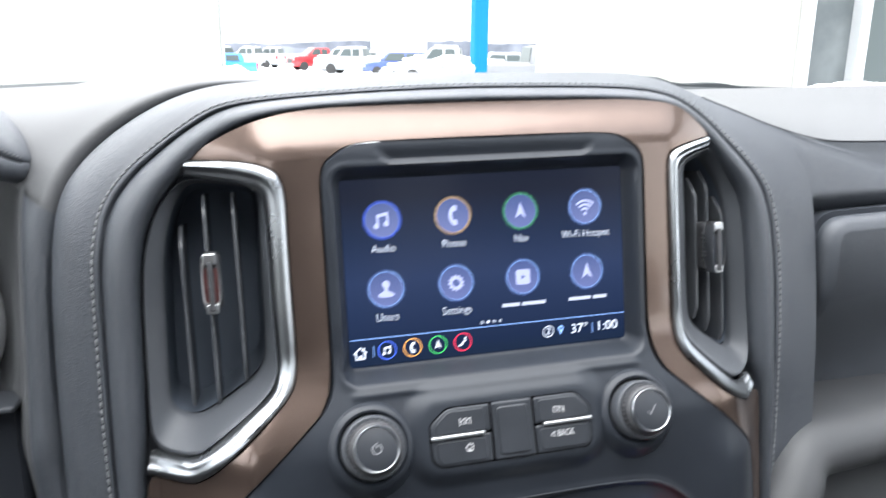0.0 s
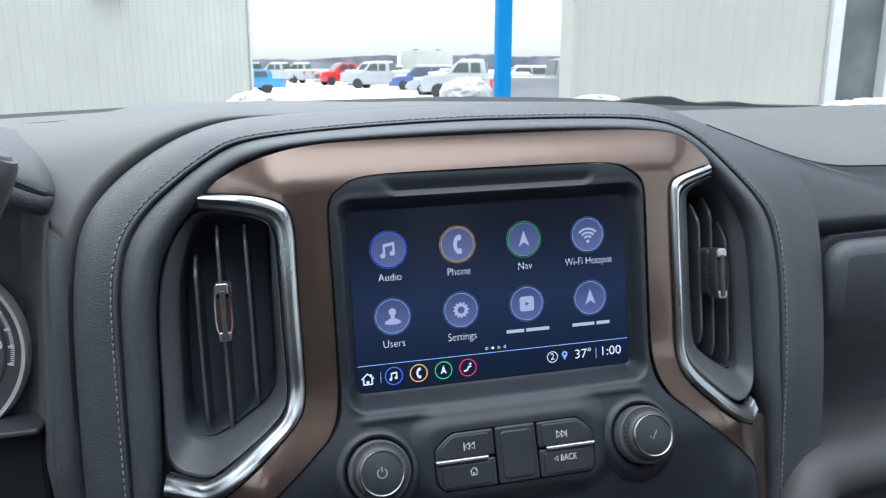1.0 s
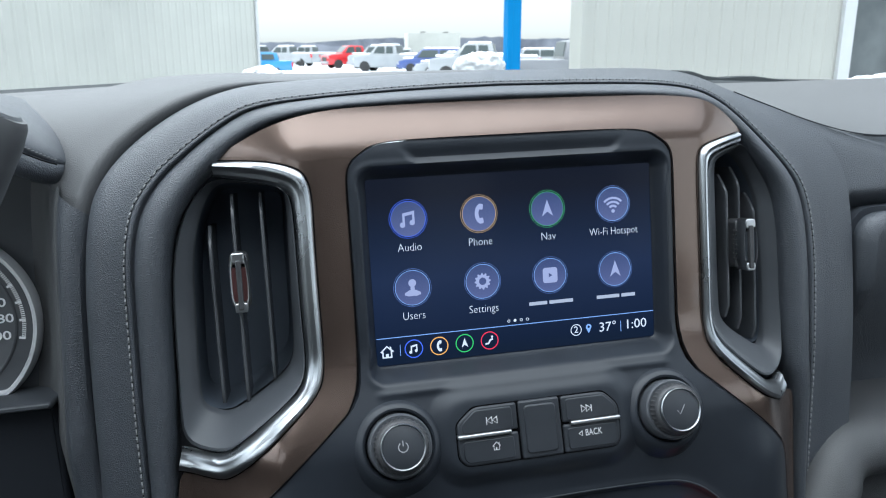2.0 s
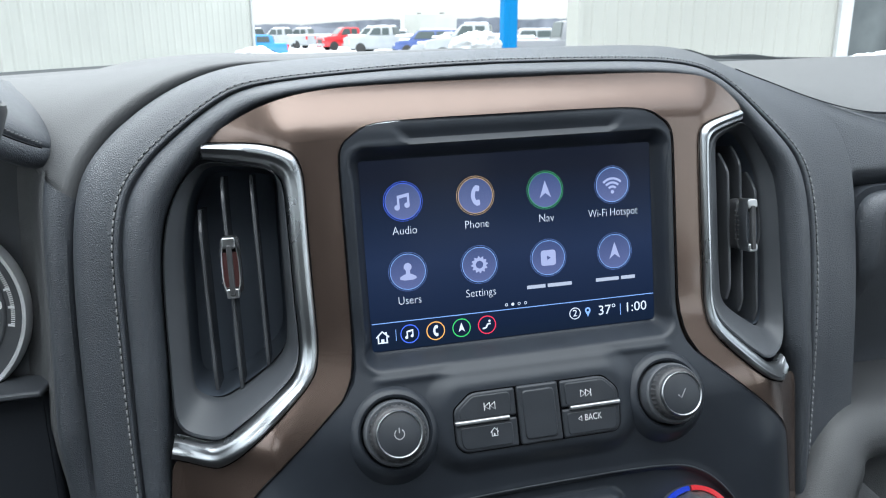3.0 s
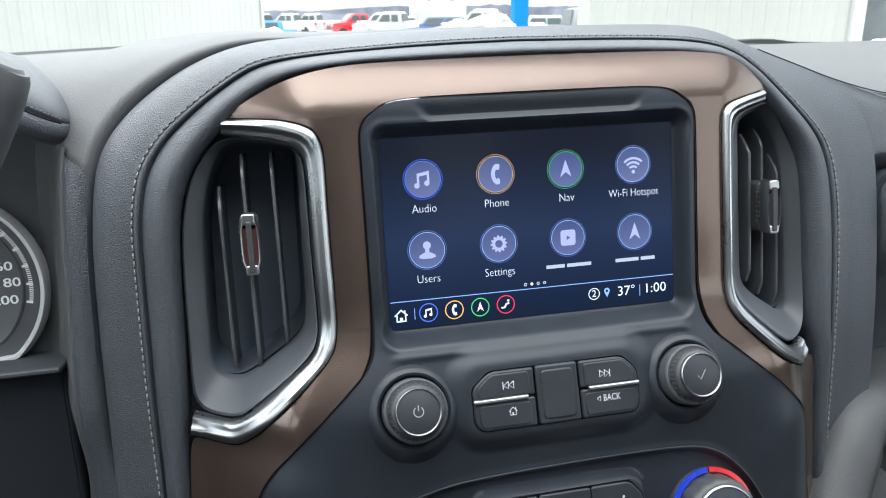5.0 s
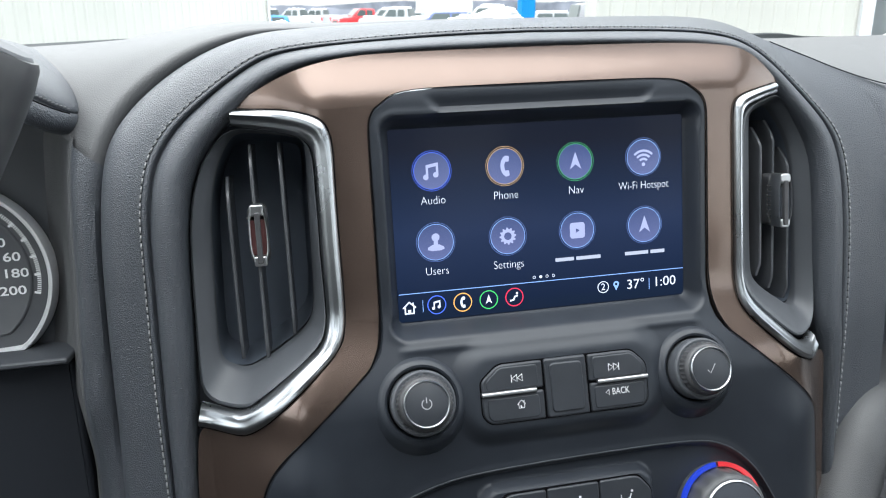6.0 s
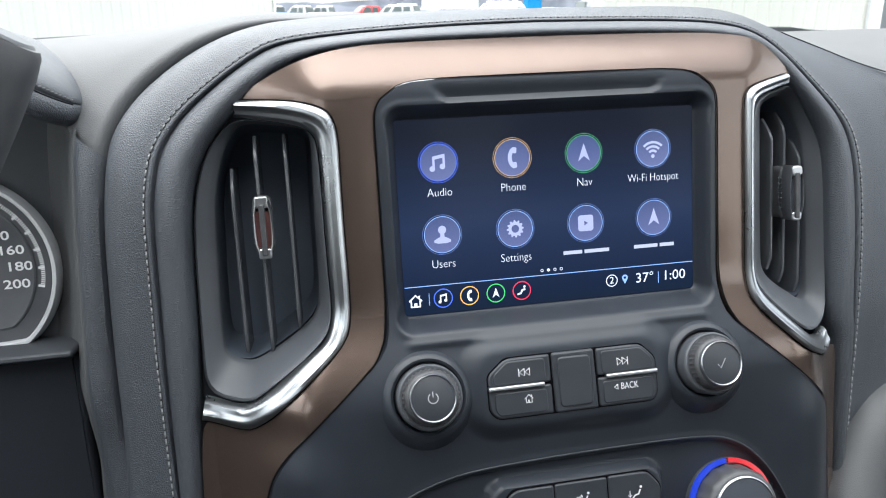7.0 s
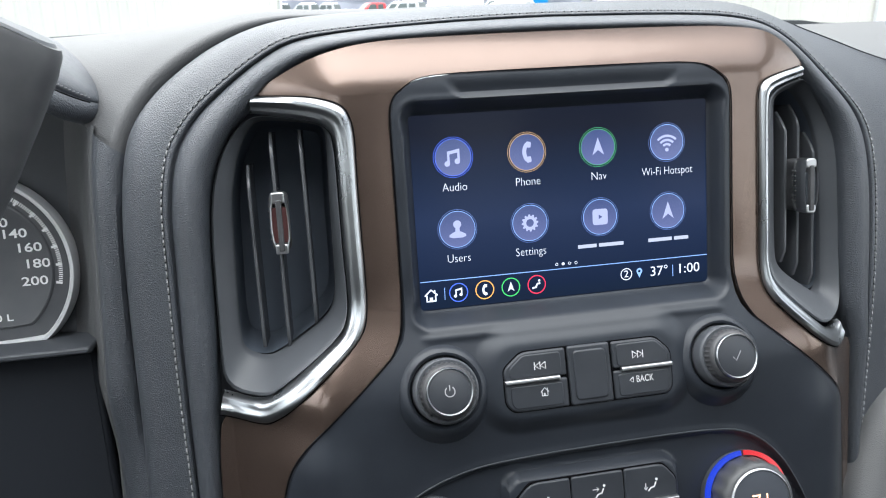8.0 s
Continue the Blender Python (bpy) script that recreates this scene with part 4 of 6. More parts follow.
def glyph_dome(u, z, y, k):
    return join(disc(u, z + 0.75 * k, 0.62 * k, y, 20), flat([(-1.3, -1.1)] + arc(0, -1.1, 1.3, 180, 0, 12)[0:1] + [(-1.25, -0.75), (-0.5, -0.35), (0.5, -0.35), (1.25, -0.75), (1.3, -1.1), (0.7, -1.3), (-0.7, -1.3)], u, z, y, k), flat([(-0.3, 0.4), (0.3, 0.4), (0.35, -0.5), (-0.35, -0.5)], u, z, y - 0.00001, k))


def glyph_gear(u, z, y, k):
    pts, q = [], []
    for i in range(48):
        r = 1.35 if i % 4 in (0, 1) else 1.08
        a = 2 * math.pi * i / 48
        pts.append(Vector((u + r * k * math.cos(a), y, z + r * k * math.sin(a))))
        q.append(Vector((u + 0.6 * k * math.cos(a), y, z + 0.6 * k * math.sin(a))))
    return loft([pts, q], wrap=True)


def glyph_tile(u, z, y, k):
    return flat(rounded([(-1.25, 1.25), (1.25, 1.25), (1.25, -1.25), (-1.25, -1.25)], 0.5, 4), u, z, y, k)


def glyph_play(u, z, y, k):
    return [Vector((u + a * k, y, z + b * k)) for a, b in ((-0.3, 0.42), (0.45, 0), (-0.3, -0.42))], [(0, 1, 2)]


def glyph_house(u, z, y, k):
    return join(stroke([(-1.35, -0.05), (0, 1.2), (1.35, -0.05)], u, z, y, 0.36 * k, k), stroke([(-0.92, 0.1), (-0.92, -1.2)], u, z, y, 0.3 * k, k), stroke([(0.92, 0.1), (0.92, -1.2)], u, z, y, 0.3 * k, k), stroke([(-1.07, -1.2), (1.07, -1.2)], u, z, y, 0.3 * k, k), flat([(-0.32, -0.4), (0.32, -0.4), (0.32, -1.1), (-0.32, -1.1)], u, z, y, k),
                flat([(0.6, 1.1), (0.95, 1.1), (0.95, 0.4), (0.6, 0.7)], u, z, y, k))


def glyph_recline(u, z, y, k):
    return join(stroke([(-1.3, -0.95), (-0.3, -0.75), (0.15, 0.15), (1.0, 0.35)], u, z, y, 0.5 * k, k), disc(u + 0.75 * k, z + 1.05 * k, 0.33 * k, y, 14))


ICONS = [("Audio", glyph_note, -1.5, 1, "lit_blue"), ("Phone", glyph_handset, -0.5, 1, "lit_pale_amber"), ("Nav", glyph_arrow, 0.5, 1, "lit_pale_green"), ("Wi-Fi Hotspot", glyph_waves, 1.5, 1, "lit_sky"),
         ("Users", glyph_dome, -1.5, -1, "lit_sky"), ("Settings", glyph_gear, -0.5, -1, "lit_sky"), ("", glyph_tile, 0.5, -1, "lit_sky"), ("", glyph_arrow, 1.5, -1, "lit_sky")]
for word, glyph, cu, cz, rim in ICONS:
    u, z = cu * 0.04215, cz * 0.0200 - 0.0001
    icon = part("icon", *disc(u, z, 0.0102, -0.0002), "lit_disc", unit, "round violet-grey app icon")
    part("icon_ring", *disc(u, z, 0.0103, -0.0004, 64, 0.0100), rim, icon)
    part("icon_halo", *disc(u, z, 0.0112, -0.0003, 64, 0.01100), "lit_rim" if rim == "lit_sky" else rim, icon)
    part("glyph", *glyph(u, z, -0.0005, 0.0037), "lit_glyph", icon)
    if glyph is glyph_tile:
        part("glyph", *glyph_play(u, z, -0.0007, 0.0031), "lit_disc", icon)
    wz = z - 0.0165
    if word:
        part("caption", *text_mesh(word, 0.0067, on_face(u, -0.0004, wz), 0.80 if len(word) > 9 else 0.88, -0.018), "lit_white", unit, "white caption reading " + word, smooth=False)
    else:
        for a, b in ((-0.0140, -0.0026), (-0.0012, 0.0140)) if glyph is glyph_tile else ((-0.0127, 0.0022), (0.0036, 0.0127)):
            v, f = flat([(a, -0.0010), (b, -0.0010), (b, 0.0011), (a, 0.0011)], u, wz, -0.0004)
            part("caption_bar", v, f, "lit_bar", unit, smooth=False)
v, f = flat([(-0.0862, -0.00022), (0.0878, -0.00022), (0.0878, 0.00022), (-0.0862, 0.00022)], 0, -0.0483, -0.0004)
part("separator_line", v, f, "lit_sky", unit, smooth=False)
for i in range(4):
    part("page_dot", *disc(-0.0062 + 0.0039 * i, -0.0455, 0.0009, -0.0004, 16, 0.0 if i == 1 else 0.0006), "lit_white", unit)
part("home_symbol", *glyph_house(-0.0805, -0.0563, -0.0004, 0.0027), "lit_white", unit)
for u, wide in ((-0.0727, 0.00016), (0.0657, 0.0002)):
    v, f = flat([(-wide, -0.0034), (wide, -0.0034), (wide, 0.0034), (-wide, 0.0034)], u, -0.0560, -0.0004)
    part("divider", v, f, "lit_sky", unit, smooth=False)
for u, glyph, rim in ((-0.0647, glyph_note, "lit_blue"), (-0.0495, glyph_handset, "lit_amber"), (-0.0341, glyph_arrow, "lit_green"), (-0.0187, glyph_recline, "lit_red")):
    b = part("shortcut_ring", *disc(u, -0.0560, 0.0055, -0.0004, 40, 0.0049), rim, unit)
    part("glyph", *glyph(u, -0.0560, -0.0005, 0.0021), "lit_white", b)
part("badge_ring", *disc(0.0363, -0.0554, 0.0036, -0.0004, 32, 0.0031), "lit_white", unit)
part("badge_digit", *text_mesh("2", 0.0058, on_face(0.0363, -0.0004, -0.0554)), "lit_white", unit, smooth=False)
pin = join(disc(0.0445, -0.0543, 0.0018, -0.0004, 24, 0.0008), ([Vector((0.0445 - 0.0015, -0.0004, -0.0552)), Vector((0.0445 + 0.0015, -0.0004, -0.0552)), Vector((0.0445, -0.0004, -0.0582))], [(0, 1, 2)]))
part("map_pin", *pin, "lit_sky", unit)
part("temperature_text", *text_mesh("37\u00b0", 0.0082, on_face(0.0570, -0.0004, -0.0556), 1.04), "lit_white", unit, "white figures reading 37 degrees", smooth=False)
part("clock_text", *text_mesh("1:00", 0.0082, on_face(0.0757, -0.0004, -0.0555), 1.06), "lit_white", unit, "white figures reading 1:00", smooth=False)

# ---------------------------------------------------------------- knobs
AX = Vector((0, -0.96, 0.28))


def make_knob(u, symbol, label):
    c = Vector((u, -0.0215, KNOB_Z - 0.0015)) + AX.normalized() * 0.0105
    k = thing("control_knob", label, "knob", base=tuple(c), group="display knobs")
    bez = [(0.0295, -0.0150), (0.0262, -0.0095), (0.0238, -0.0056), (0.0220, -0.0034), (0.0203, -0.0028), (0.0191, -0.0036), (0.0184, -0.0058), (0.0182, -0.0090)]
    rim_v, rim_f = lathe(bez, c, AX, 72)
    part("knob_surround", rim_v, rim_f[:-2], "panel", k, "soft black raised rim round the knob")
    prof = [(0.0174, -0.010), (0.0175, 0.0026), (0.0172, 0.0039), (0.0164, 0.0046), (0.0152, 0.0042)]
    part("knob_collar", *lathe(prof, c, AX, 56), "funnel", k, "dark grey collar")
    v, f = lathe([(0.0151, 0.0010), (0.0146, 0.0078), (0.0141, 0.0096), (0.0131, 0.0108), (0.0119, 0.0114)], c, AX, 72)
    # knurling
    ax = AX.normalized()
    vv = []
    for i, p in enumerate(v):
        r = (p - c) - ax * (p - c).dot(ax)
        vv.append(p + (r.normalized() * (0.00045 if i % 2 else -0.00035) if i < 144 else Vector((0, 0, 0))))
    part("knob_barrel", vv, f, "rubber", k, "knurled black barrel")
    part("knob_ring", *lathe([(0.0124, 0.009), (0.0126, 0.0118), (0.0123, 0.0128), (0.0119, 0.0132), (0.0115, 0.0129), (0.0112, 0.0120)], c, AX, 64), "chrome", k, "bright chrome ring")
    cap = part("knob_cap", *lathe([(0.0114, 0.0105), (0.0113, 0.0123), (0.0109, 0.0125)], c, AX, 48), "button", k, "black cap")
    top = c + ax * 0.0128
    put = Matrix.Translation(top) @ Matrix.Rotation(radians(-math.degrees(math.asin(0.28))), 4, "X") @ Matrix.Identity(4)
    pts = symbol(0, 0, 0)
    part("cap_symbol", [put @ p for p in pts[0]], pts[1], "dim_print", cap, "white printed symbol")
    return k


power_sign = lambda u, z, y: join(stroke(arc(0, 0, 0.0026, 125, 415), u, z, y, 0.00052), stroke([(0, 0.0005), (0, 0.0034)], u, z, y, 0.00052))
tick_sign = lambda u, z, y: stroke([(-0.0024, -0.0003), (-0.0008, -0.0024), (0.0026, 0.0026)], u, z, y, 0.00045)
make_knob(-KNOB_U, power_sign, "black power and volume knob with a chrome ring")
make_knob(KNOB_U, tick_sign, "black selector knob with a chrome ring and tick mark")

# ---------------------------------------------------------------- button row
row = thing("button_cluster", "row of black media buttons with chrome strips under the display", "buttons", base=(0.0012, -0.03, -0.102))
tilt = lambda u, z: -0.0265 - 0.17 * (-0.0855 - z)


def button(name, outline, r, mat, parent, proud=0.0, label="", back=0.012):
    r = [max(q, 0.0016) for q in r] if isinstance(r, list) else max(r, 0.0016)
    v, f = slab(rounded(outline, r, 4), back, -proud, 0.0011, fn=tilt)
    return part(name, v, f, mat, parent, label)


# The plate's near-black rim paints the shaded gaps round the buttons.
body = part("button_base", *slab(rounded([(-0.0486, -0.0952), (-0.0380, -0.0866), (0.0412, -0.0866), (0.0498, -0.0952), (0.0498, -0.1150), (0.0466, -0.1196), (-0.0440, -0.1196), (-0.0486, -0.1150)], 0.003, 4), 0.014, 0.0012, 0.0003, fn=tilt), "gap", row, "black recess")
button("track_back_button", [(-0.0480, -0.0955), (-0.0377, -0.0872), (-0.0125, -0.0872), (-0.0125, -0.1020), (-0.0480, -0.1020)], [0.004, 0.004, 0.001, 0.001, 0.001], "button", row, 0.0, "black button with a skip-back sign")
button("home_button", [(-0.0480, -0.1032), (-0.0125, -0.1032), (-0.0125, -0.1190), (-0.0438, -0.1190), (-0.0480, -0.1146)], [0.001, 0.001, 0.001, 0.003, 0.003], "button", row, 0.0, "black button with a house sign")
mid = button("blank_button", [(-0.0115, -0.0868), (0.0130, -0.0868), (0.0134, -0.1190), (-0.0112, -0.1190)], 0.001, "button", row, 0.0004, "black blank button")
v, f = slab(rounded([(-0.0088, -0.0892), (0.0103, -0.0892), (0.0105, -0.1162), (-0.0086, -0.1162)], 0.003, 4), 0.004, -0.0013, 0.0009, fn=tilt)
part("button_pad", v, f, "button", mid)
button("track_next_button", [(0.0143, -0.0872), (0.0408, -0.0872), (0.0492, -0.0955), (0.0492, -0.1020), (0.0143, -0.1020)], [0.001, 0.004, 0.004, 0.001, 0.001], "button", row, 0.0, "black button with a skip-next sign")
button("back_button", [(0.0143, -0.1032), (0.0492, -0.1032), (0.0492, -0.1146), (0.0463, -0.1190), (0.0143, -0.1190)], [0.001, 0.001, 0.003, 0.003, 0.001], "button", row, 0.0, "black button lettered BACK")
for nm, pts, rr in (("track_back_button", [(-0.0452, -0.0952), (-0.0372, -0.0886), (-0.0156, -0.0886), (-0.0156, -0.1008), (-0.0452, -0.1008)], 0.0022),
                    ("track_next_button", [(0.0168, -0.0886), (0.0402, -0.0886), (0.0468, -0.0952), (0.0468, -0.1008), (0.0168, -0.1008)], 0.0022),
                    ("home_button", [(-0.0452, -0.1050), (-0.0156, -0.1050), (-0.0156, -0.1172), (-0.0430, -0.1172), (-0.0452, -0.1142)], 0.0022),
                    ("back_button", [(0.0168, -0.1050), (0.0468, -0.1050), (0.0468, -0.1142), (0.0454, -0.1172), (0.0168, -0.1172)], 0.0022)):
    part("button_pad", *slab(rounded(pts, rr, 4), 0.004, -0.0006, 0.0006, fn=tilt), "button", next(o for o in row.children if o.name == nm))
for a, b in ((-0.0482, -0.0168), (0.0188, 0.0494)):
    v, f = slab(rounded([(a, -0.1012), (b, -0.1012), (b, -0.1034), (a, -0.1034)], 0.0006, 3), 0.006, -0.0018, 0.0007, fn=tilt)
    part("chrome_strip", v, f, "bright", row, "thin chrome strip")


def printed(name, meshes, label=""):
    v, f = join(*meshes)
    part(name, [Vector((p.x, tilt(p.x, p.z) - 0.0008, p.z)) for p in v], f, "print", row, label, smooth=False)


tri = lambda u, z, s: stroke([(u - s * 0.0011, z + 0.0019), (u + s * 0.0017, z), (u - s * 0.0011, z - 0.0019), (u - s * 0.0011, z + 0.0021)], 0, 0, 0, 0.00046)
bar = lambda u, z: stroke([(u, z + 0.0021), (u, z - 0.0021)], 0, 0, 0, 0.00045)
printed("skip_back_sign", [tri(-0.0258, -0.0949, -1), tri(-0.0288, -0.0949, -1), bar(-0.0308, -0.0949)])
printed("skip_next_sign", [tri(0.0272, -0.0951, 1), tri(0.0302, -0.0951, 1), bar(0.0322, -0.0951)])
printed("house_sign", [stroke([(-0.0286, -0.1093), (-0.0263, -0.1070), (-0.0240, -0.1093)], 0, 0, 0, 0.00045), stroke([(-0.0279, -0.1090), (-0.0279, -0.1113), (-0.0247, -0.1113), (-0.0247, -0.1090)], 0, 0, 0, 0.00045), stroke([(-0.0265, -0.1112), (-0.0265, -0.1098)], 0, 0, 0, 0.0008), stroke([(-0.0248, -0.1072), (-0.0248, -0.1082)], 0, 0, 0, 0.0005)])
printed("back_lettering", [text_mesh("BACK", 0.0052, on_face(0.0322, 0, -0.1088), 0.78), stroke([(0.0252, -0.1074), (0.0232, -0.1088), (0.0252, -0.1102), (0.0252, -0.1073)], 0, 0, 0, 0.00045)], "white BACK lettering")

# ---------------------------------------------------------------- climate controls
clim = thing("climate_controls", "black climate control buttons with seat-airflow symbols", "buttons", base=(0, -0.035, -0.165))
DROP = Vector((-0.0010, 0, -0.0040))
ctilt = lambda u, z: -0.0315 - 0.12 * (-0.150 - z)
# Same near-black plate, painting the shade between the climate buttons.
v, f = slab(rounded([(-0.0478, -0.1675), (-0.0368, -0.1564), (0.0428, -0.1560), (0.0506, -0.1650), (0.0506, -0.1960), (-0.0478, -0.1960)], 0.003, 4), 0.014, 0.0012, 0.0003, fn=ctilt)
part("control_base", [p + DROP for p in v], f, "gap", clim, "black recess")
for k, (a, b) in enumerate(((-0.0472, -0.0134), (-0.0128, 0.0180), (0.0186, 0.0500))):
    pts = [(a, -0.1568), (b, -0.1568), (b, -0.1762), (a, -0.1766)]
    rr = [0.0018] * 4
    if k == 0:
        pts = [(a, -0.1680), (a + 0.0108, -0.1570), (b, -0.1570), (b, -0.1950), (a, -0.1950)]
        rr = [0.005, 0.005, 0.0018, 0.0018, 0.0018]
    if k == 2:
        pts = [(a, -0.1566), (b - 0.0076, -0.1566), (b, -0.1655), (b, -0.1755), (a, -0.1760)]
        rr = [0.0018, 0.004, 0.003, 0.0018, 0.0018]
    v, f = slab(rounded(pts, rr, 4), 0.012, 0.0, 0.0009, fn=ctilt)
    bt = part("airflow_button", [p + DROP for p in v], f, "button", clim, "black airflow button")
    m = (-0.0300, 0.0030, 0.0345)[k]
    zc = (-0.1695, -0.1672, -0.1680)[k]
    sg = [stroke([(m + 0.0034, zc + 0.0026), (m + 0.0020, zc - 0.0006), (m - 0.0008, zc - 0.0012), (m - 0.0026, zc - 0.0034)], 0, 0, 0, 0.0011), disc(m + 0.0040, zc + 0.0044, 0.0010, 0, 12)]
    if k == 0:
        sg += [stroke(arc(m - 0.0030, zc - 0.0010, 0.0042, 45, 135), 0, 0, 0, 0.0005), stroke([(m - 0.0058, zc + 0.0018), (m - 0.0046, zc - 0.0006), (m - 0.0014, zc - 0.0006), (m - 0.0002, zc + 0.0018)], 0, 0, 0, 0.0005)]
    elif k == 1:
        sg += [stroke([(m - 0.0046, zc + 0.0024), (m - 0.0004, zc + 0.0024)], 0, 0, 0, 0.0006), stroke([(m - 0.0016, zc + 0.0038), (m - 0.0001, zc + 0.0024), (m - 0.0016, zc + 0.0010)], 0, 0, 0, 0.0005)]
    else:
        sg += [stroke([(m - 0.0044, zc + 0.0024), (m - 0.0044, zc - 0.0016)], 0, 0, 0, 0.0006), stroke([(m - 0.0058, zc - 0.0006), (m - 0.0044, zc - 0.0022), (m - 0.0030, zc - 0.0006)], 0, 0, 0, 0.0005)]
    sg = join(*sg)
    sg = ([Vector((m + (p.x - m) * 0.8, p.y, zc + (p.z - zc) * 0.8)) for p in sg[0]], sg[1])
    part("airflow_symbol", [Vector((p.x, ctilt(p.x, p.z) - 0.0003, p.z)) + DROP for p in sg[0]], sg[1], "print", bt, "white airflow symbol", smooth=False)
for z1, z0, nm in ((-0.1785, -0.1950, "fan_button"),):
    v, f = slab(rounded([(-0.0128, z1), (0.0500, z1 + 0.0006), (0.0500, z0), (-0.0128, z0)], 0.001, 3), 0.012, 0.0, 0.0009, fn=ctilt)
    part(nm, [p + DROP for p in v], f, "button", clim, "black fan button")
v, f = slab(rounded([(0.0140, -0.1760), (0.0502, -0.1752), (0.0502, -0.1774), (0.0140, -0.1784)], 0.0006, 3), 0.006, -0.0022, 0.0006, fn=ctilt)
part("chrome_strip", [p + DROP for p in v], f, "bright", clim, "thin chrome strip")


def make_dial(u, lit):
    c = Vector((u, -0.0260, -0.1898))
    k = thing("temperature_dial", "grey knurled temperature dial with a blue and red lit arc" if lit else "grey knurled temperature dial beside the driver", "knob", base=tuple(c), group="temperature dials")
    ax = Vector((0, -0.97, 0.22)).normalized()
    part("dial_collar", *lathe([(0.0262, -0.004), (0.0264, 0.004), (0.0258, 0.0050), (0.0245, 0.0052)], c, ax, 72), "plastic", k)
    e1 = Vector((1, 0, 0))
    e2 = e1.cross(ax) * -1
    e2 = ax.cross(e1)
    if e2.z < 0:
        e2 = -e2
    for a0, a1, mat in ((92, 225, "dial_blue"), (-45, 89, "dial_red")):
        rows = []
        for r, h in ((0.0262, 0.0046), (0.0264, 0.0066), (0.0238, 0.0072), (0.0236, 0.0046)):
            rows.append([c + ax * h + (e1 * math.cos(radians(lerp(a0, a1, i / 40))) + e2 * math.sin(radians(lerp(a0, a1, i / 40)))) * r for i in range(41)])
        v, f = loft(rows)
        part("lit_arc", v, f, mat if lit else "plastic", k, ("blue" if mat == "dial_blue" else "red") + " lit arc")
    v, f = lathe([(0.0226, 0.004), (0.0220, 0.016), (0.0212, 0.0185), (0.0196, 0.0200), (0.0186, 0.0203)], c, ax, 96)
    vv = []
    for i, p in enumerate(v):
        r = (p - c) - ax * (p - c).dot(ax)
        vv.append(p + (r.normalized() * (0.0004 if (i % 96) % 6 < 3 else -0.0003) if i < 192 else Vector((0, 0, 0))))
    part("dial_barrel", vv, f, "dial_grey", k, "knurled grey barrel")
    part("dial_ring", *lathe([(0.0186, 0.019), (0.0187, 0.0212), (0.0180, 0.0218), (0.0172, 0.0210)], c, ax, 72), "bright", k, "bright chrome ring")
    face = part("dial_face", *lathe([(0.0174, 0.019), (0.0174, 0.0212), (0.0168, 0.0214)], c, ax, 56), "dark", k, "black dial face")
    if lit:
        put = Matrix.Translation(c + ax * 0.0218) @ Matrix.Rotation(-math.asin(0.22), 4, "X")
        v, f = text_mesh("71", 0.015, on_face(0, 0, -0.001), 0.9, -0.018)
        part("dial_figures", [put @ p for p in v], f, "lit_orange", face, "orange lit figures", smooth=False)


make_dial(0.0945, True)
make_dial(-0.0945, False)

# ---------------------------------------------------------------- instrument cluster and its hood
clus = thing("instrument_cluster", "round speedometer in a silver ring inside a black housing", "speedometer", base=(-0.36, 0.12, -0.04))
v, f = box(-0.62, -0.2520, 0.128, 0.140, -0.105, 0.100)
part("housing_back", v, f, "plastic", clus, smooth=False)
GC = Vector((-0.3600, -0.0365))


def gauge_loop(r):
    out = []
    for i in range(120):
        a = 2 * math.pi * i / 120
        p = Vector((GC.x + r * math.cos(a), GC.y + r * math.sin(a)))
        lim = GC.y - 0.0470 * r / 0.0615
        if p.y < lim:
            p.y = lim - (lim - p.y) * 0.12
        out.append(p)
    return out


rows = []
for r, y in ((0.0643, 0.1260), (0.0641, 0.1170), (0.0631, 0.1130), (0.0611, 0.1130), (0.0602, 0.1150), (0.0598, 0.1230)):
    rows.append([Vector((p.x, y, p.y)) for p in gauge_loop(r)])
v, f = loft(rows, wrap=True)
part("gauge_ring", v, f, "ring", clus, "silver gauge ring")
lp = gauge_loop(0.0610)
v, f = [Vector((p.x, 0.1195, p.y)) for p in lp], [tuple(range(len(lp)))]
face = part("gauge_face", v, f, "gauge_face", clus, "dark grey gauge face")
for i in range(86):
    a = radians(-13 + 1.46 * i)
    big, tiny = i % 9 == 0, 0.00036
    r0, r1, w = (0.0510 if big else 0.0525), 0.0550, (0.0008 if big else tiny)
    d, nn = Vector((math.cos(a), math.sin(a))), Vector((-math.sin(a), math.cos(a)))
    q = [GC + d * r0 - nn * w, GC + d * r1 - nn * w, GC + d * r1 + nn * w, GC + d * r0 + nn * w]
    part("tick_mark", [Vector((p.x, 0.1190, p.y)) for p in q], [(0, 1, 2, 3)], "print", face, smooth=False)
rows = [[Vector((p.x, y, p.y)) for p in gauge_loop(r)] for r, y in ((0.0500, 0.1195), (0.0494, 0.1184), (0.0484, 0.1180), (0.0470, 0.1186))]
v, f = loft(rows, wrap=True)
f.append(tuple(len(v) - 120 + i for i in range(120)))
part("dial_plate", v, f, "gauge_face", clus, "raised grey plate that carries the numbers")
for word, u, z in (("200", -0.3212, -0.0452), ("180", -0.3184, -0.0338), ("160", -0.3222, -0.0230), ("140", -0.3300, -0.0133), ("120", -0.3405, -0.0058), ("0 L", -0.3430, -0.0680)):
    part("gauge_number", *text_mesh(word, 0.0082 if word != "0 L" else 0.0064, on_face(u - 0.0015, 0.1182, z - 0.0008), 1.34, weight=0.016), "print", face, smooth=False)
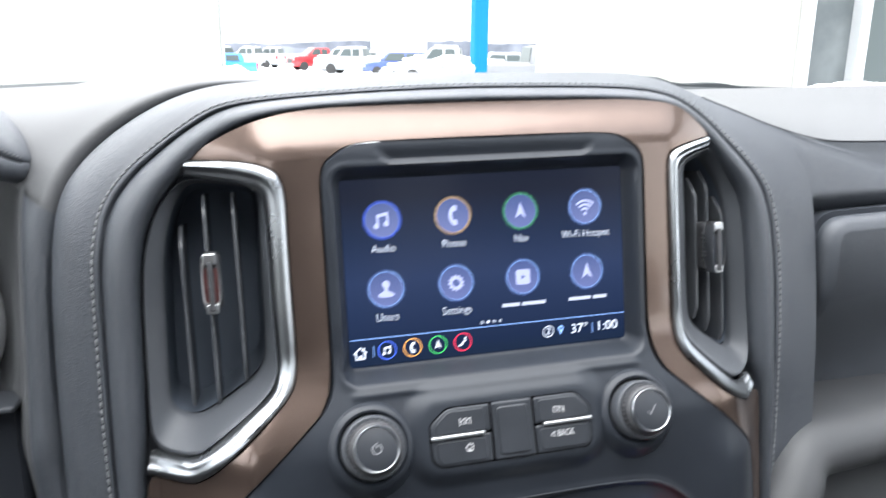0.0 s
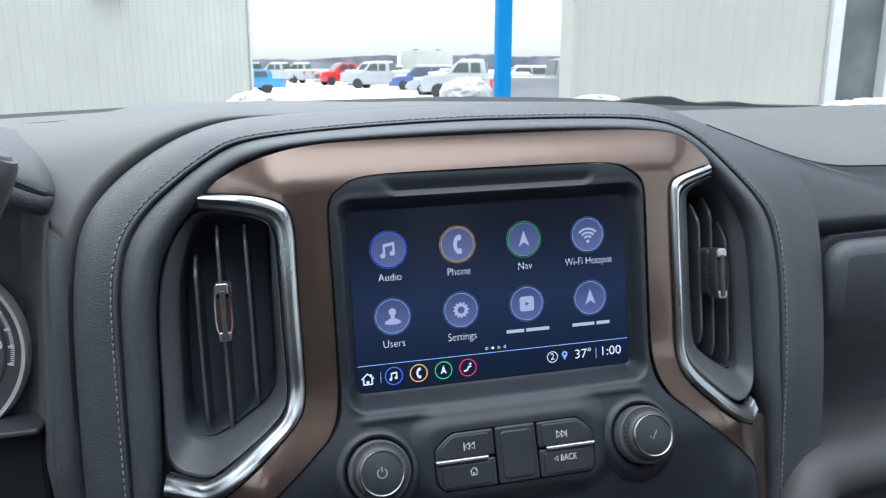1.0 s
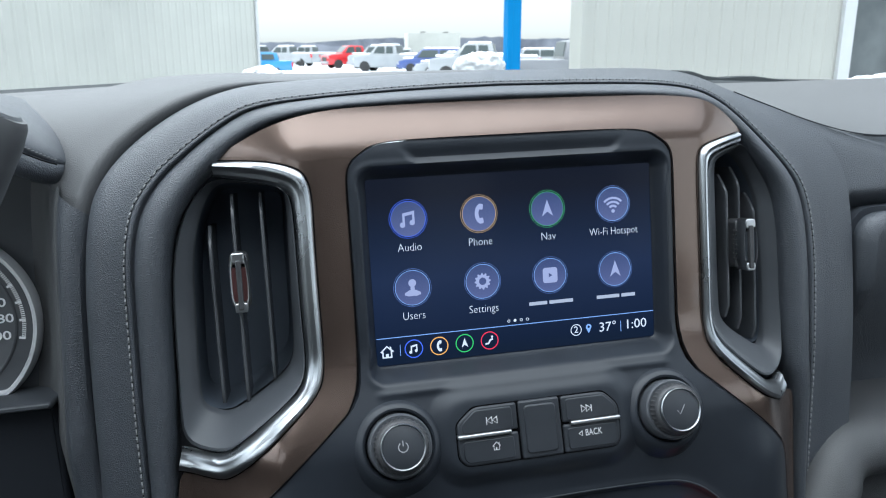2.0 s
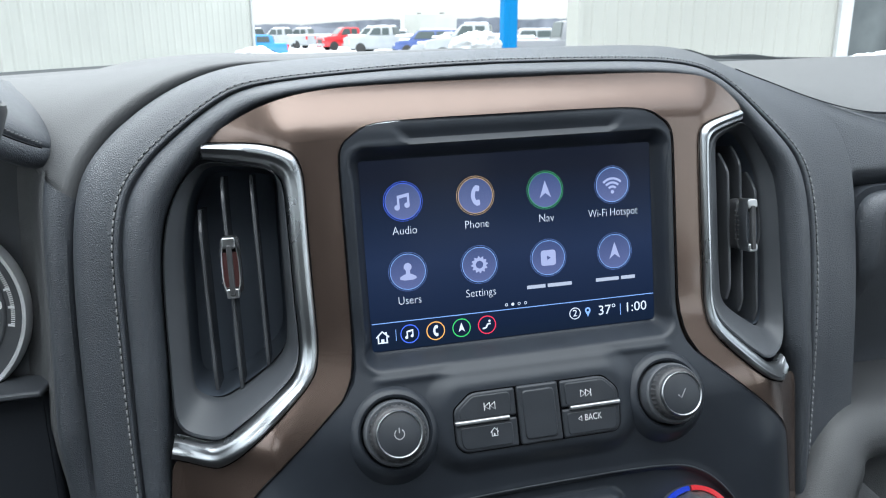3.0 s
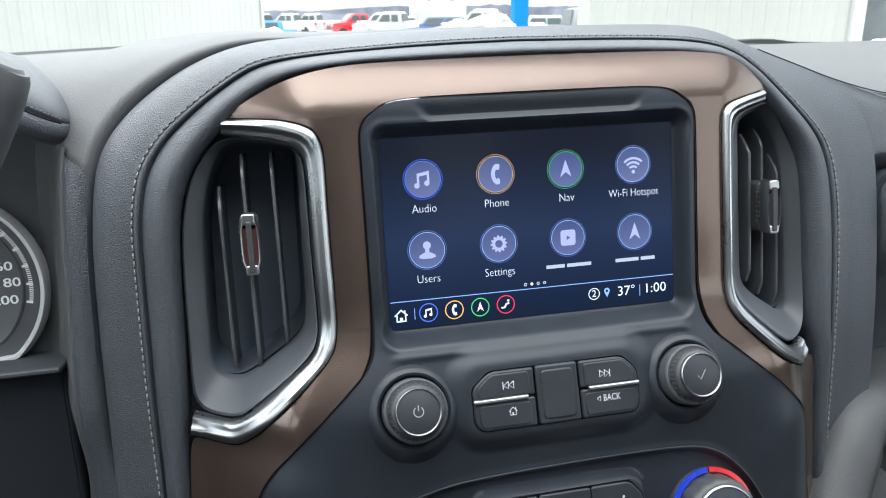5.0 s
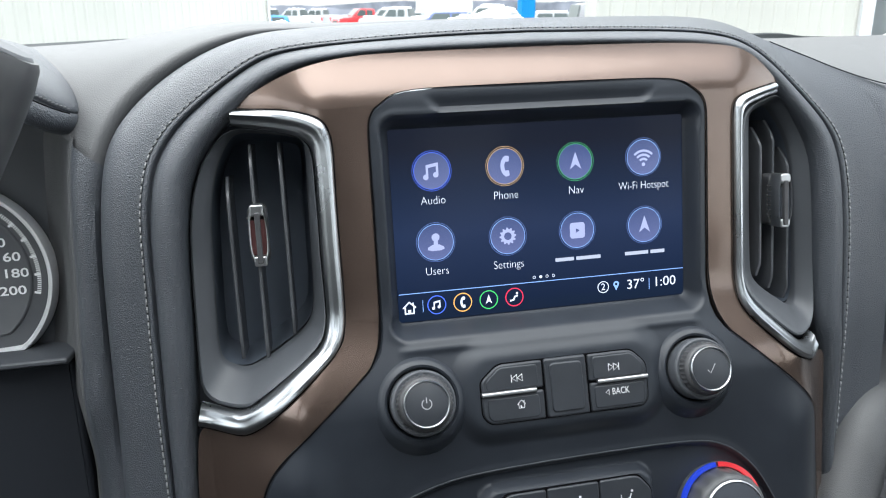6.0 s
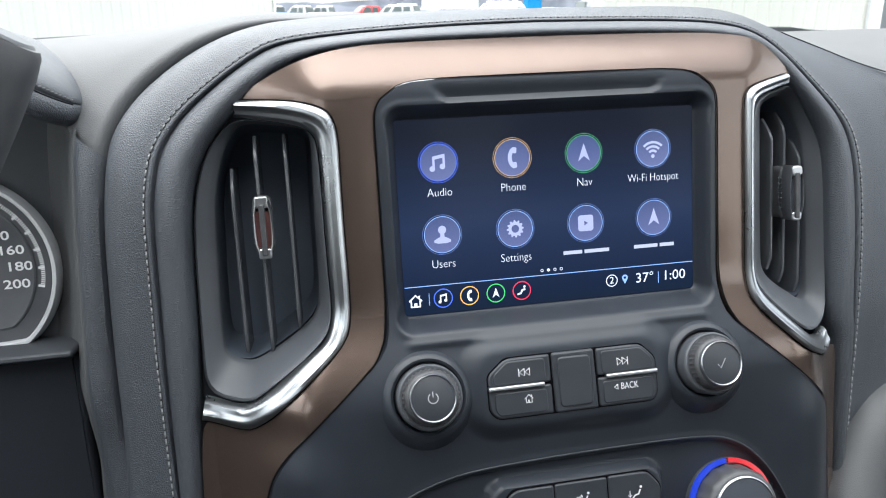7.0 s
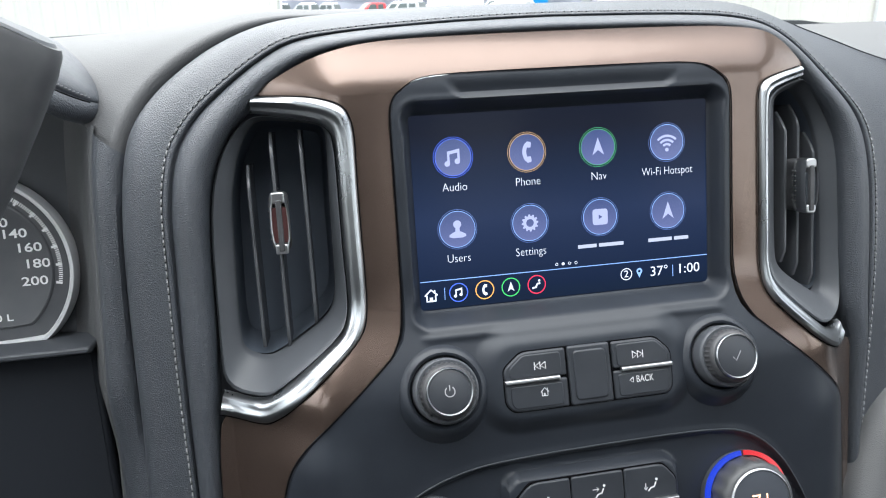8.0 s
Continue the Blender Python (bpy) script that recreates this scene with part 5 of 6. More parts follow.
# shelf below the gauge and the cover under it, its colour darkened for shade
v, f = slab(rounded([(-0.62, -0.0845), (-0.2845, -0.0845), (-0.2845, -0.0890), (-0.62, -0.0890)], 0.002, 4), 0.14, 0.0800, 0.003)
part("cluster_shelf", v, f, "plastic", clus, "black shelf edge")
v, f = slab(rounded([(-0.62, -0.0895), (-0.2850, -0.0895), (-0.2800, -0.30), (-0.62, -0.30)], 0.004, 4), 0.16, 0.0950, 0.004)
part("column_cover", v, f, "cover", clus, "black lower cover, darkened for the steering wheel's shade")
hood = thing("cluster_hood", "black stitched leather hood over the instrument cluster", "hood", base=(-0.3, 0.06, 0.06))
PROF = [(0.135, 0.0440), (0.085, 0.0440), (0.062, 0.0445), (0.053, 0.0470), (0.0485, 0.0530), (0.0482, 0.0590), (0.0495, 0.0618), (0.0515, 0.0625), (0.0500, 0.0640), (0.0495, 0.0690), (0.0520, 0.0760), (0.0580, 0.0830), (0.0700, 0.0905), (0.0890, 0.0955), (0.130, 0.0990), (0.19, 0.1000)]
prof = chaikin([(a, b if b < 0.064 else 0.064 + (b - 0.064) * 0.66) for a, b in PROF], 1)
rows = []
mid_y, mid_z = 0.10, 0.068
for i in range(26):
    t = i / 25
    if i < 10:
        a = radians(90 * (1 - i / 9))
        k, u = max(0.02, math.cos(a) ** 0.7), -0.2560 - 0.030 * (1 - math.sin(a))
    else:
        k, u = 1.0, lerp(-0.2860, -0.60, (i - 9) / 16)
    lift = -0.003 + 0.60 * min(0.05, -0.2570 - u) + 0.008 * ss((-0.307 - u) / 0.1)
    rows.append([Vector((u, mid_y + (p[0] - mid_y) * (0.55 + 0.45 * k), mid_z + (p[1] - mid_z) * k + lift)) for p in prof])
v, f = loft(rows)
part("hood_pad", v, f, "leather", hood, "grained black leather hood")
seam_pts = [r[18] + Vector((0, -0.0004, 0.0002)) for r in rows[3:]]
fine = resample(seam_pts, 161)
tuck = [r[13] + Vector((0, -0.0003, 0)) for r in rows[3:]]
# The shade in the hood's tuck is a black strip as well.
part("seam_groove", *loft([[p + Vector((0, -0.0003, d)) for p in tuck] for d in (-0.0004, 0.0004)]), "gap", hood, "dark tucked seam under the stitches")
sv, sf = [], []
for i in range(160):
    a, b = fine[i], fine[i].lerp(fine[i + 1], 0.72)
    m, fc = box(min(a.x, b.x), max(a.x, b.x), a.y - 0.0005, a.y + 0.0004, a.z - 0.0003, a.z + 0.0003)
    o = len(sv)
    sv += m
    sf += [tuple(q + o for q in x) for x in fc]
part("stitching", sv, sf, "thread", hood, "grey thread stitching", kind="stuff")

# ---------------------------------------------------------------- column shift lever
lever = thing("gear_shift_lever", "dark grey column shift lever with a flat capped end", "lever", base=(-0.30, -0.06, -0.05))
a, b = Vector((-0.2570, -0.0760, 0.0880)), Vector((-0.3170, -0.0660, -0.0650))
ax = (a - b).normalized()
side = ax.cross(Vector((0, 1, 0))).normalized()
fwd = ax.cross(side).normalized()
rows = []
for t, wd, th in ((0.0, 0.007, 0.007), (0.25, 0.0090, 0.009), (0.45, 0.0130, 0.012), (0.62, 0.0175, 0.0140), (0.80, 0.0212, 0.0155), (0.93, 0.0232, 0.0160), (0.985, 0.0230, 0.0158), (1.0, 0.0220, 0.0150)):
    c = b.lerp(a, t)
    row = []
    for j in range(28):
        g = 2 * math.pi * j / 28
        cs, sn = math.cos(g), math.sin(g)
        q = c - ax * (0.15 * cs * wd * ss((t - 0.6) / 0.4) * (1 if side.x > 0 else -1)) + side * wd * math.copysign(abs(cs) ** 0.75, cs) + fwd * th * math.copysign(abs(sn) ** 0.75, sn)
        row.append(q)
    rows.append(row)
v, f = loft(rows, wrap=True, cap=True)
part("lever_grip", v, f, "dial_grey", lever, "dark grey moulded grip")
c2 = [q + ax * 0.0002 for q in rows[-1]]
cc = sum(c2, Vector((0, 0, 0))) / 28
v, f = loft([[cc + (q - cc) * 0.92 for q in c2], [cc + (q - cc) * 0.86 + ax * 0.0012 for q in c2]], wrap=True, cap=True)
part("end_cap", v, f, "plastic", lever, "flat end cap")

# ---------------------------------------------------------------- the truck's cab round the camera
HERE = Matrix.Identity(4)


def structure(name, verts, faces, mat, label, category, smooth=False):
    return solo(name, verts, faces, mat, label, category, kind="structure", place=HERE, smooth=smooth)


# Unseen roof, with a hole added to brighten the dash and its trim.
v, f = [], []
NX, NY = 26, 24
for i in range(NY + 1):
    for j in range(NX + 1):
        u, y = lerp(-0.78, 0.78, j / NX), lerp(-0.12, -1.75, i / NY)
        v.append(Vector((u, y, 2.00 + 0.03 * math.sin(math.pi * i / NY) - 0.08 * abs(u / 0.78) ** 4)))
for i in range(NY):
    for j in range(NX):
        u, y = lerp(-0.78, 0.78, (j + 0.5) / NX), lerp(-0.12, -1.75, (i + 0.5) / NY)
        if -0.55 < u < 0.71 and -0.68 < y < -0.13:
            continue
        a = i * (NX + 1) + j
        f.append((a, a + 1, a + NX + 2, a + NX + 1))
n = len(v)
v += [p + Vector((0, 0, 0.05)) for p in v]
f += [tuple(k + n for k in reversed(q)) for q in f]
structure("ceiling", v, f, "headliner", "light grey cloth headliner with a hole added to let in light", "ceiling", True)
# Unseen doors; their sill heights differ to shape the light let in.
for s, nm, belt in ((-1, "wall_west", 1.48), (1, "wall_east", 1.38)):
    v, f = join(box(*sorted((s * 0.84, s * 0.90)), -1.80, 0.55, 0.60, belt), box(*sorted((s * 0.80, s * 0.88)), -0.86, -0.78, belt, 2.02), box(*sorted((s * 0.78, s * 0.88)), -1.80, 0.0, 1.93, 2.02))
    structure(nm, v, f, "door_skin", "black padded truck door below its window", "door")
    pts = [Vector((s * 0.80, 0.42, 1.45)), Vector((s * 0.72, -0.14, 2.00))]
    v, f = tube([pts[0], pts[0].lerp(pts[1], 0.5) + Vector((0, 0, 0.02)), pts[1]], 0.045, 10)
    structure("pillar_west" if s < 0 else "pillar_east", v, f, "headliner", "grey cloth windshield pillar", "pillar", True)
# Unseen rear opening, kept right to light the dash but not the left post.
v, f = join(box(-0.88, 0.88, -1.80, -1.74, 0.6, 1.40), box(-0.88, 0.88, -1.80, -1.74, 1.92, 2.02), box(-0.88, 0.25, -1.80, -1.74, 1.40, 1.92), box(0.70, 0.88, -1.80, -1.74, 1.40, 1.92))
structure("wall_south", v, f, "door_skin", "black trimmed rear cab wall with an opening added to light the dash", "wall")
v, f = box(-0.9, 0.9, -1.8, 0.5, 0.56, 0.60)
structure("floor", v, f, "carpet", "black carpeted cab floor", "floor")
v, f = box(-0.9, 0.9, 0.44, 0.50, 0.60, 1.50)
structure("wall_north", v, f, "plastic", "black firewall panel behind the dashboard", "wall")


def make_seat(x, y, label):
    st = thing("truck_seat", label, "seat", base=(x, y, 0.6), group="truck seats", place=HERE)
    v, f = slab(rounded([(x - 0.27, 0.98), (x + 0.27, 0.98), (x + 0.27, 0.78), (x - 0.27, 0.78)], 0.06, 5), y + 0.03, y + 0.52, 0.05)
    part("cushion", v, f, "seat_cloth", st)
    v, f = slab(rounded([(x - 0.26, 1.52), (x + 0.26, 1.52), (x + 0.27, 0.95), (x - 0.27, 0.95)], 0.07, 5), y - 0.14, y + 0.02, 0.05)
    part("backrest", v, f, "seat_cloth", st)
    v, f = slab(rounded([(x - 0.13, 1.74), (x + 0.13, 1.74), (x + 0.13, 1.55), (x - 0.13, 1.55)], 0.05, 5), y - 0.12, y - 0.01, 0.04)
    part("headrest", v, f, "seat_cloth", st)
    v, f = join(box(x - 0.2, x + 0.2, y + 0.05, y + 0.45, 0.60, 0.79), box(x - 0.05, x - 0.035, y - 0.07, y - 0.055, 1.50, 1.57), box(x + 0.035, x + 0.05, y - 0.07, y - 0.055, 1.50, 1.57))
    part("seat_frame", v, f, "plastic", st, smooth=False)


make_seat(-0.42, -0.95, "black leather driver seat with headrest")
make_seat(0.42, -0.95, "black leather passenger seat with headrest")

# cowl at the windshield's foot
cowl = thing("cowl", "dark plastic cowl at the foot of the windshield", "cowl", base=(0, 0.6, 0.15))
rows = []
for y, dz in ((0.40, -0.006), (0.46, 0.000), (0.52, 0.006), (0.58, 0.012), (0.64, 0.004), (0.78, -0.030)):
    row = []
    for i in range(41):
        u = lerp(-0.85, 0.95, i / 40)
        base = 0.1623 - 0.0010 * ss((u + 0.15) / 0.2) - 0.0028 * ss((u - 0.10) / 0.1) - 0.0080 * ss((-0.15 - u) / 0.45) - 0.011 * ss((u - 0.15) / 0.3) - 0.052 * max(0, u - 0.32)
        row.append(Vector((u, y, base + dz - (0.58 - y) * 0.10)))
    rows.append(row)
v, f = loft(rows)
part("cowl_panel", v, f, "cowl", cowl, "black cowl panel")
# wiper resting in front of the passenger
wiper = thing("wiper", "grey windshield wiper arm resting on the cowl", "wiper", base=(0.43, 0.55, 0.15))
rows = []
for off in (0.018, 0.012, 0.0, -0.012, -0.02):
    row = []
    for u, z in ((0.30, 0.1500), (0.345, 0.1560), (0.385, 0.1610), (0.420, 0.1622), (0.443, 0.1605), (0.463, 0.1535), (0.485, 0.1505), (0.52, 0.1512), (0.545, 0.1500), (0.575, 0.1455), (0.65, 0.1400), (0.75, 0.1330)):
        row.append(Vector((u, 0.56 + off, z - (0.0 if abs(off) < 0.001 else 0.003 if abs(off) < 0.015 else 0.05))))
    rows.append(row)
v, f = loft(rows)
part("wiper_arm", v, f, "cowl", wiper)
v, f = tube([(0.36, 0.575, 0.1520), (0.45, 0.570, 0.1480), (0.60, 0.560, 0.1400), (0.78, 0.54, 0.1290)], 0.004, 6)
part("wiper_blade", v, f, "chassis", wiper)


def snow_heap(u, y, z, ru, rz, seed, label, mat="near_snow", square=1.0, lump=1.0):
    rng = random.Random(seed)
    rows = []
    off = Vector((rng.random() * 50, rng.random() * 50, 0))
    for i in range(33):
        a = math.pi * i / 32 / 2
        row = []
        ca, sa = max(0.0, math.cos(a)) ** square, math.sin(a) ** square
        for j in range(80):
            g = 2 * math.pi * j / 80
            p = Vector((ru * math.cos(g) * ca, 0.05 * math.sin(g) * ca, rz * sa))
            w = 1 + lump * 0.24 * noise.noise(Vector((p.x * 40, p.y * 40, p.z * 60)) + off) + lump * 0.16 * noise.noise(Vector((p.x * 110, p.y * 110, p.z * 130)) + off) + 0.06 * noise.noise(Vector((p.x * 300, p.y * 300, p.z * 300)) + off)
            row.append(Vector((u + p.x * w, y + p.y * w, z + p.z * w)))
        rows.append(row)
    v, f = loft(rows, wrap=True, cap=True)
    ob = solo("snow_lump", v, f, mat, label, "snow", group="snow on the cowl", base=(u, y, z))
    ob.data.set_sharp_from_angle(angle=radians(180))
    return ob


snow_heap(-0.138, 0.62, 0.170, 0.032, 0.021, 3, "small heap of white snow on the cowl")
snow_heap(0.345, 0.63, 0.160, 0.045, 0.011, 5, "low streak of white snow on the cowl")
snow_heap(0.160, 0.64, 0.164, 0.036, 0.038, 8, "greyish clump of wet snow and ice on the cowl", "ice", 0.55, 0.45)
snow_heap(0.84, 0.64, 0.135, 0.10, 0.018, 11, "low ridge of white snow on the cowl")

# ---------------------------------------------------------------- outside
rows = []
for y in [-60, -10, 3, 8, 14, 22, 30, 40, 50, 60, 75, 95, 130, 200, 400, 900, 2500]:
    w = max(60, y * 1.2)
    rows.append([Vector((lerp(-w, w, j / 60), y, 0.02 + 0.10 * noise.noise(Vector((lerp(-w, w, j / 60) * 0.12, y * 0.12, 0))) * ss((y - 20) / 20) * ss((400 - y) / 300))) for j in range(61)])
v, f = loft(rows)
structure("ground", v, f, "snow", "snow-covered flat ground of a vehicle lot", "ground", True)

# ribbed building, its wall receding to a corner
CORNER, TOWARDS = Vector((-0.29, 18.0)), Vector((-3.12, -5.65)).normalized()
bld = thing("metal_building", "white ribbed metal-clad workshop building", "building", base=(CORNER.x, CORNER.y, 0), place=HERE)
nrm = Vector((-TOWARDS.y, TOWARDS.x))
if nrm.y > 0:
    nrm = -nrm
prof = []
pitch_w = 0.2286
for i in range(72):
    d = i * pitch_w
    prof += [(d, 0.0), (d + 0.150, 0.0), (d + 0.175, 0.011), (d + 0.203, 0.011)]
bot, top = [], []
for d, h in prof:
    p = CORNER + TOWARDS * d + nrm * h
    bot.append(Vector((p.x, p.y, -0.1)))
    top.append(Vector((p.x, p.y, 5.2)))
v, f = loft([bot, top])
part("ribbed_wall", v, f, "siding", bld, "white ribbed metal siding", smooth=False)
away = CORNER + Vector((-6.0, 6.5))
q = [CORNER, away]
end_face = [Vector((CORNER.x, CORNER.y, -0.1)), Vector((away.x, away.y, -0.1)), Vector((away.x, away.y, 5.2)), Vector((CORNER.x, CORNER.y, 5.2))]
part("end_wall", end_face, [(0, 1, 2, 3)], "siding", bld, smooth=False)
v, f = tube([(CORNER.x, CORNER.y - 0.02, -0.1), (CORNER.x, CORNER.y - 0.02, 5.2)], 0.05, 4)
part("corner_trim", v, f, "white_trim", bld, smooth=False)
far_end = CORNER + TOWARDS * 16.4
roof = [Vector((CORNER.x + 0.1, CORNER.y + 0.1, 5.2)), Vector((far_end.x, far_end.y, 5.2)), Vector((far_end.x - 6, far_end.y + 6.5, 6.4)), Vector((away.x, away.y, 6.4))]
part("roof", roof + [p + Vector((0, 0, 0.15)) for p in roof], [(0, 1, 2, 3), (4, 5, 6, 7), (0, 1, 5, 4), (1, 2, 6, 5), (2, 3, 7, 6), (3, 0, 4, 7)], "grey_metal", bld, smooth=False)
LP = CORNER + TOWARDS * 4.6
lamp = thing("wall_light", "dark grey box light on the ribbed wall", "wall light", base=(LP.x, LP.y, 2.7), place=HERE)
e1, e2 = TOWARDS, nrm
def lbox(a0, a1, b0, b1, z0, z1):
    vv, ff = box(a0, a1, b0, b1, z0, z1)
    return [Vector((LP.x + e1.x * p[0] + e2.x * p[1], LP.y + e1.y * p[0] + e2.y * p[1], p[2])) for p in vv], ff
part("lamp_housing", *lbox(-0.40, 0.40, 0.018, 0.30, 2.78, 3.05), "chassis", lamp, smooth=False)
part("lamp_lens", *lbox(-0.32, 0.32, 0.05, 0.28, 2.765, 2.78), "car_glass", lamp, smooth=False)

# the near wall with its doorway
WY = 4.5
shop = thing("shop_front", "plain white clad wall with a grey doorway trimmed in white", "building", base=(3.0, WY, 0), place=HERE)
prof = []
for i in range(23):
    d = 1.915 + i * 0.0915
    prof += [(d, 0.0), (d + 0.070, 0.0), (d + 0.075, 0.0035), (d + 0.086, 0.0035)]
prof = [p for p in prof if p[0] < 3.845] + [(3.845, 0.0)]
v, f = loft([[Vector((d, WY - h, -0.05)) for d, h in prof], [Vector((d, WY - h, 4.6)) for d, h in prof]])
v2, f2 = box(1.905, 3.845, WY + 0.02, WY + 0.18, -0.05, 4.6)
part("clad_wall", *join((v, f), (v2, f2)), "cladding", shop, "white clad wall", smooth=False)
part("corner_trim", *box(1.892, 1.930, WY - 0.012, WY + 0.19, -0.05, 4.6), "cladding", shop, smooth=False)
for a, b in ((3.845, 3.94), (4.345, 4.43)):
    part("door_trim", *box(a, b, WY - 0.035, WY + 0.18, -0.05, 4.6), "white_trim", shop, "white door trim", smooth=False)
part("grey_door", *box(3.94, 4.345, WY + 0.06, WY + 0.12, -0.05, 4.6), "grey_door", shop, "dark grey door leaf", smooth=False)
part("door_window", *box(4.43, 5.6, WY + 0.06, WY + 0.08, -0.05, 4.6), "car_glass", shop, "greenish window glass", smooth=False)
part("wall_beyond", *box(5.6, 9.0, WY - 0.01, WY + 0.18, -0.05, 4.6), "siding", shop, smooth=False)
part("roof", *box(1.75, 9.0, WY - 0.05, WY + 6, 4.6, 4.8), "grey_metal", shop, smooth=False)

post = thing("blue_post", "square blue painted steel post", "post", base=(1.27, 4.0, 0), place=HERE)
v, f = slab(rounded([(1.235, 4.6), (1.318, 4.6), (1.318, -0.05), (1.235, -0.05)], 0.006, 3), 4.083, 4.0, 0.006)
part("post_tube", v, f, "blue_post", post)
part("base_plate", *box(1.19, 1.36, 3.955, 4.128, -0.05, 0.02), "blue_post", post, smooth=False)
for dx in (1.205, 1.345):
    part("bolt", *lathe([(0.012, 0), (0.012, 0.02), (0.006, 0.022)], (dx, 3.975, 0.02), (0, 0.001, 1), 6), "grey_metal", post, smooth=False)

# distant woods
rng = random.Random(4)


def ridge(name, x0, x1, y, h, rough, label, seed):
    off = Vector((seed * 7.3, 0, 0))
    rows = [[], [], []]
    n = 260
    for i in range(n):
        x = lerp(x0, x1, i / (n - 1))
        hh = h(x) * (1 + rough * noise.noise(Vector((x * 0.035, 0, 0)) + off) + 0.5 * rough * noise.noise(Vector((x * 0.4, 3, 0)) + off))
        yy = y + 6 * noise.noise(Vector((x * 0.05, 9, 0)) + off)
        rows[0].append(Vector((x, yy, -0.2)))
        rows[1].append(Vector((x, yy + 2, hh)))
        rows[2].append(Vector((x, yy + 40, hh * 0.9)))
    v, f = loft(rows)
    return solo(name, v, f, "woods", label, "woods", kind="stuff", place=HERE, smooth=False, base=((x0 + x1) / 2, y, 0))


ridge("woods", -260, 420, 420, lambda x: 4.6 + 3.0 * ss((x - 10) / 60), 0.22, "low grey-blue line of bare winter woods", 1)
ridge("hedge", -40, 30, 150, lambda x: 2.7 - 0.5 * ss((x - 5) / 10), 0.4, "thin bare hedge behind the parked vehicles", 2)

# ---------------------------------------------------------------- vehicles


def wheel(parent, x, y, r, w, s):
    t = part("wheel", *lathe([(r * 0.62, -w / 2), (r * 0.96, -w / 2), (r, -w * 0.35), (r, w * 0.35), (r * 0.96, w / 2), (r * 0.62, w / 2)], (x, y, r), (s, 0, 0.0001), 24), "tyre", parent)
    part("rim", *lathe([(r * 0.62, w * 0.30), (r * 0.60, w * 0.5), (r * 0.15, w * 0.42)], (x, y, r), (s, 0, 0.0001), 16), "rim", t)


def vehicle(kind, mat, place, label, group="parked vehicles", cat=None, snowy=True, tuck=0.12):
    """A vehicle, nose along +y, built from cross-sections along its length; x across, z up."""
    car = thing({"pickup": "pickup_truck", "chassis": "pickup_truck", "suv": "car", "sedan": "car"}[kind], label, cat or ("pickup truck" if kind in ("pickup", "chassis") else "car"), group=group, place=place)
    if kind in ("pickup", "chassis"):
        L, W, belt, roofz, r = 5.8, 2.02, 1.28, 1.95, 0.40
        nose, cab0, cab1, tail = 2.9, -0.55, 1.35, -2.9
    elif kind == "suv":
        L, W, belt, roofz, r = 4.6, 1.86, 1.02, 1.68, 0.35
        nose, cab0, cab1, tail = 2.3, -2.1, 0.95, -2.3
    else:
        L, W, belt, roofz, r = 4.6, 1.82, 0.95, 1.46, 0.33
        nose, cab0, cab1, tail = 2.3, -1.5, 0.9, -2.3
    h = W / 2
    end = cab0 - 0.08 if kind == "chassis" else tail
    secs = []
    for y, zt, k in ((nose, belt - 0.30, 0.86), (nose - 0.08, belt - 0.16, 0.94), (nose - 0.5, belt - 0.06, 0.99), (cab1 + 0.1, belt, 1.0), (0, belt, 1.0), (cab0, belt, 1.0), ((cab0 + end) / 2, belt, 1.0), (end + 0.1, belt, 0.98), (end, belt - 0.04, 0.95)):
        z0 = 0.34
        secs.append([Vector((sx * h * k * wx, y, zz)) for sx, wx, zz in ((-1, 0.90, z0), (-1, 1.0, z0 + 0.18), (-1, 1.0, zt - 0.14), (-1, 0.96, zt - 0.03), (-1, 0.88, zt), (1, 0.88, zt), (1, 0.96, zt - 0.03), (1, 1.0, zt - 0.14), (1, 1.0, z0 + 0.18), (1, 0.90, z0))])
    part("body", *loft(secs, wrap=True, cap=True), mat, car)
    # cabin
    a, b = cab0, cab1
    cs = []
    for y, zt, k in ((b + 0.25, belt + 0.01, 0.90), (b - 0.35, roofz - 0.05, 0.80), (b - 0.6, roofz, 0.78), (a + 0.45, roofz, 0.78), (a + 0.12, roofz - 0.06, 0.79), (a, belt + 0.01, 0.88)):
        cs.append([Vector((-h * 0.90, y if abs(zt - belt) > 0.1 else y, belt - 0.05)), Vector((-h * k, y, max(belt, zt - 0.08))), Vector((-h * k * 0.9, y, zt)), Vector((h * k * 0.9, y, zt)), Vector((h * k, y, max(belt, zt - 0.08))), Vector((h * 0.90, y, belt - 0.05))])
    part("cabin", *loft(cs, wrap=True, cap=True), mat, car)
    for s in (-1, 1):
        for w0, w1 in ((a + 0.30, (a + b) / 2 - 0.12), ((a + b) / 2 - 0.02, b - 0.40)):
            q = [Vector((s * h * 0.895, w0, belt + 0.06)), Vector((s * h * 0.895, w1 + (0.32 if w1 > 0.3 else 0), belt + 0.06)), Vector((s * h * 0.822, w1, roofz - 0.12)), Vector((s * h * 0.822, w0 + 0.05, roofz - 0.12))]
            n3 = Vector((s * 0.012, 0, 0))
            part("side_window", [p + n3 for p in q] + [p - n3 * 3 for p in q], [(0, 1, 2, 3), (4, 5, 6, 7), (0, 1, 5, 4), (1, 2, 6, 5), (2, 3, 7, 6), (3, 0, 4, 7)], "car_glass", car, smooth=False)
        for y in (nose - 0.95, (end + 1.15) if kind != "chassis" else -2.0):
            wheel(car, s * (h - tuck), y, r, 0.24, s)
        part("tail_lamp", *box(*sorted((s * h * 0.80, s * h * 0.97)), end - 0.02, end + 0.14, belt - 0.42, belt - 0.10), "tail_red", car, smooth=False)
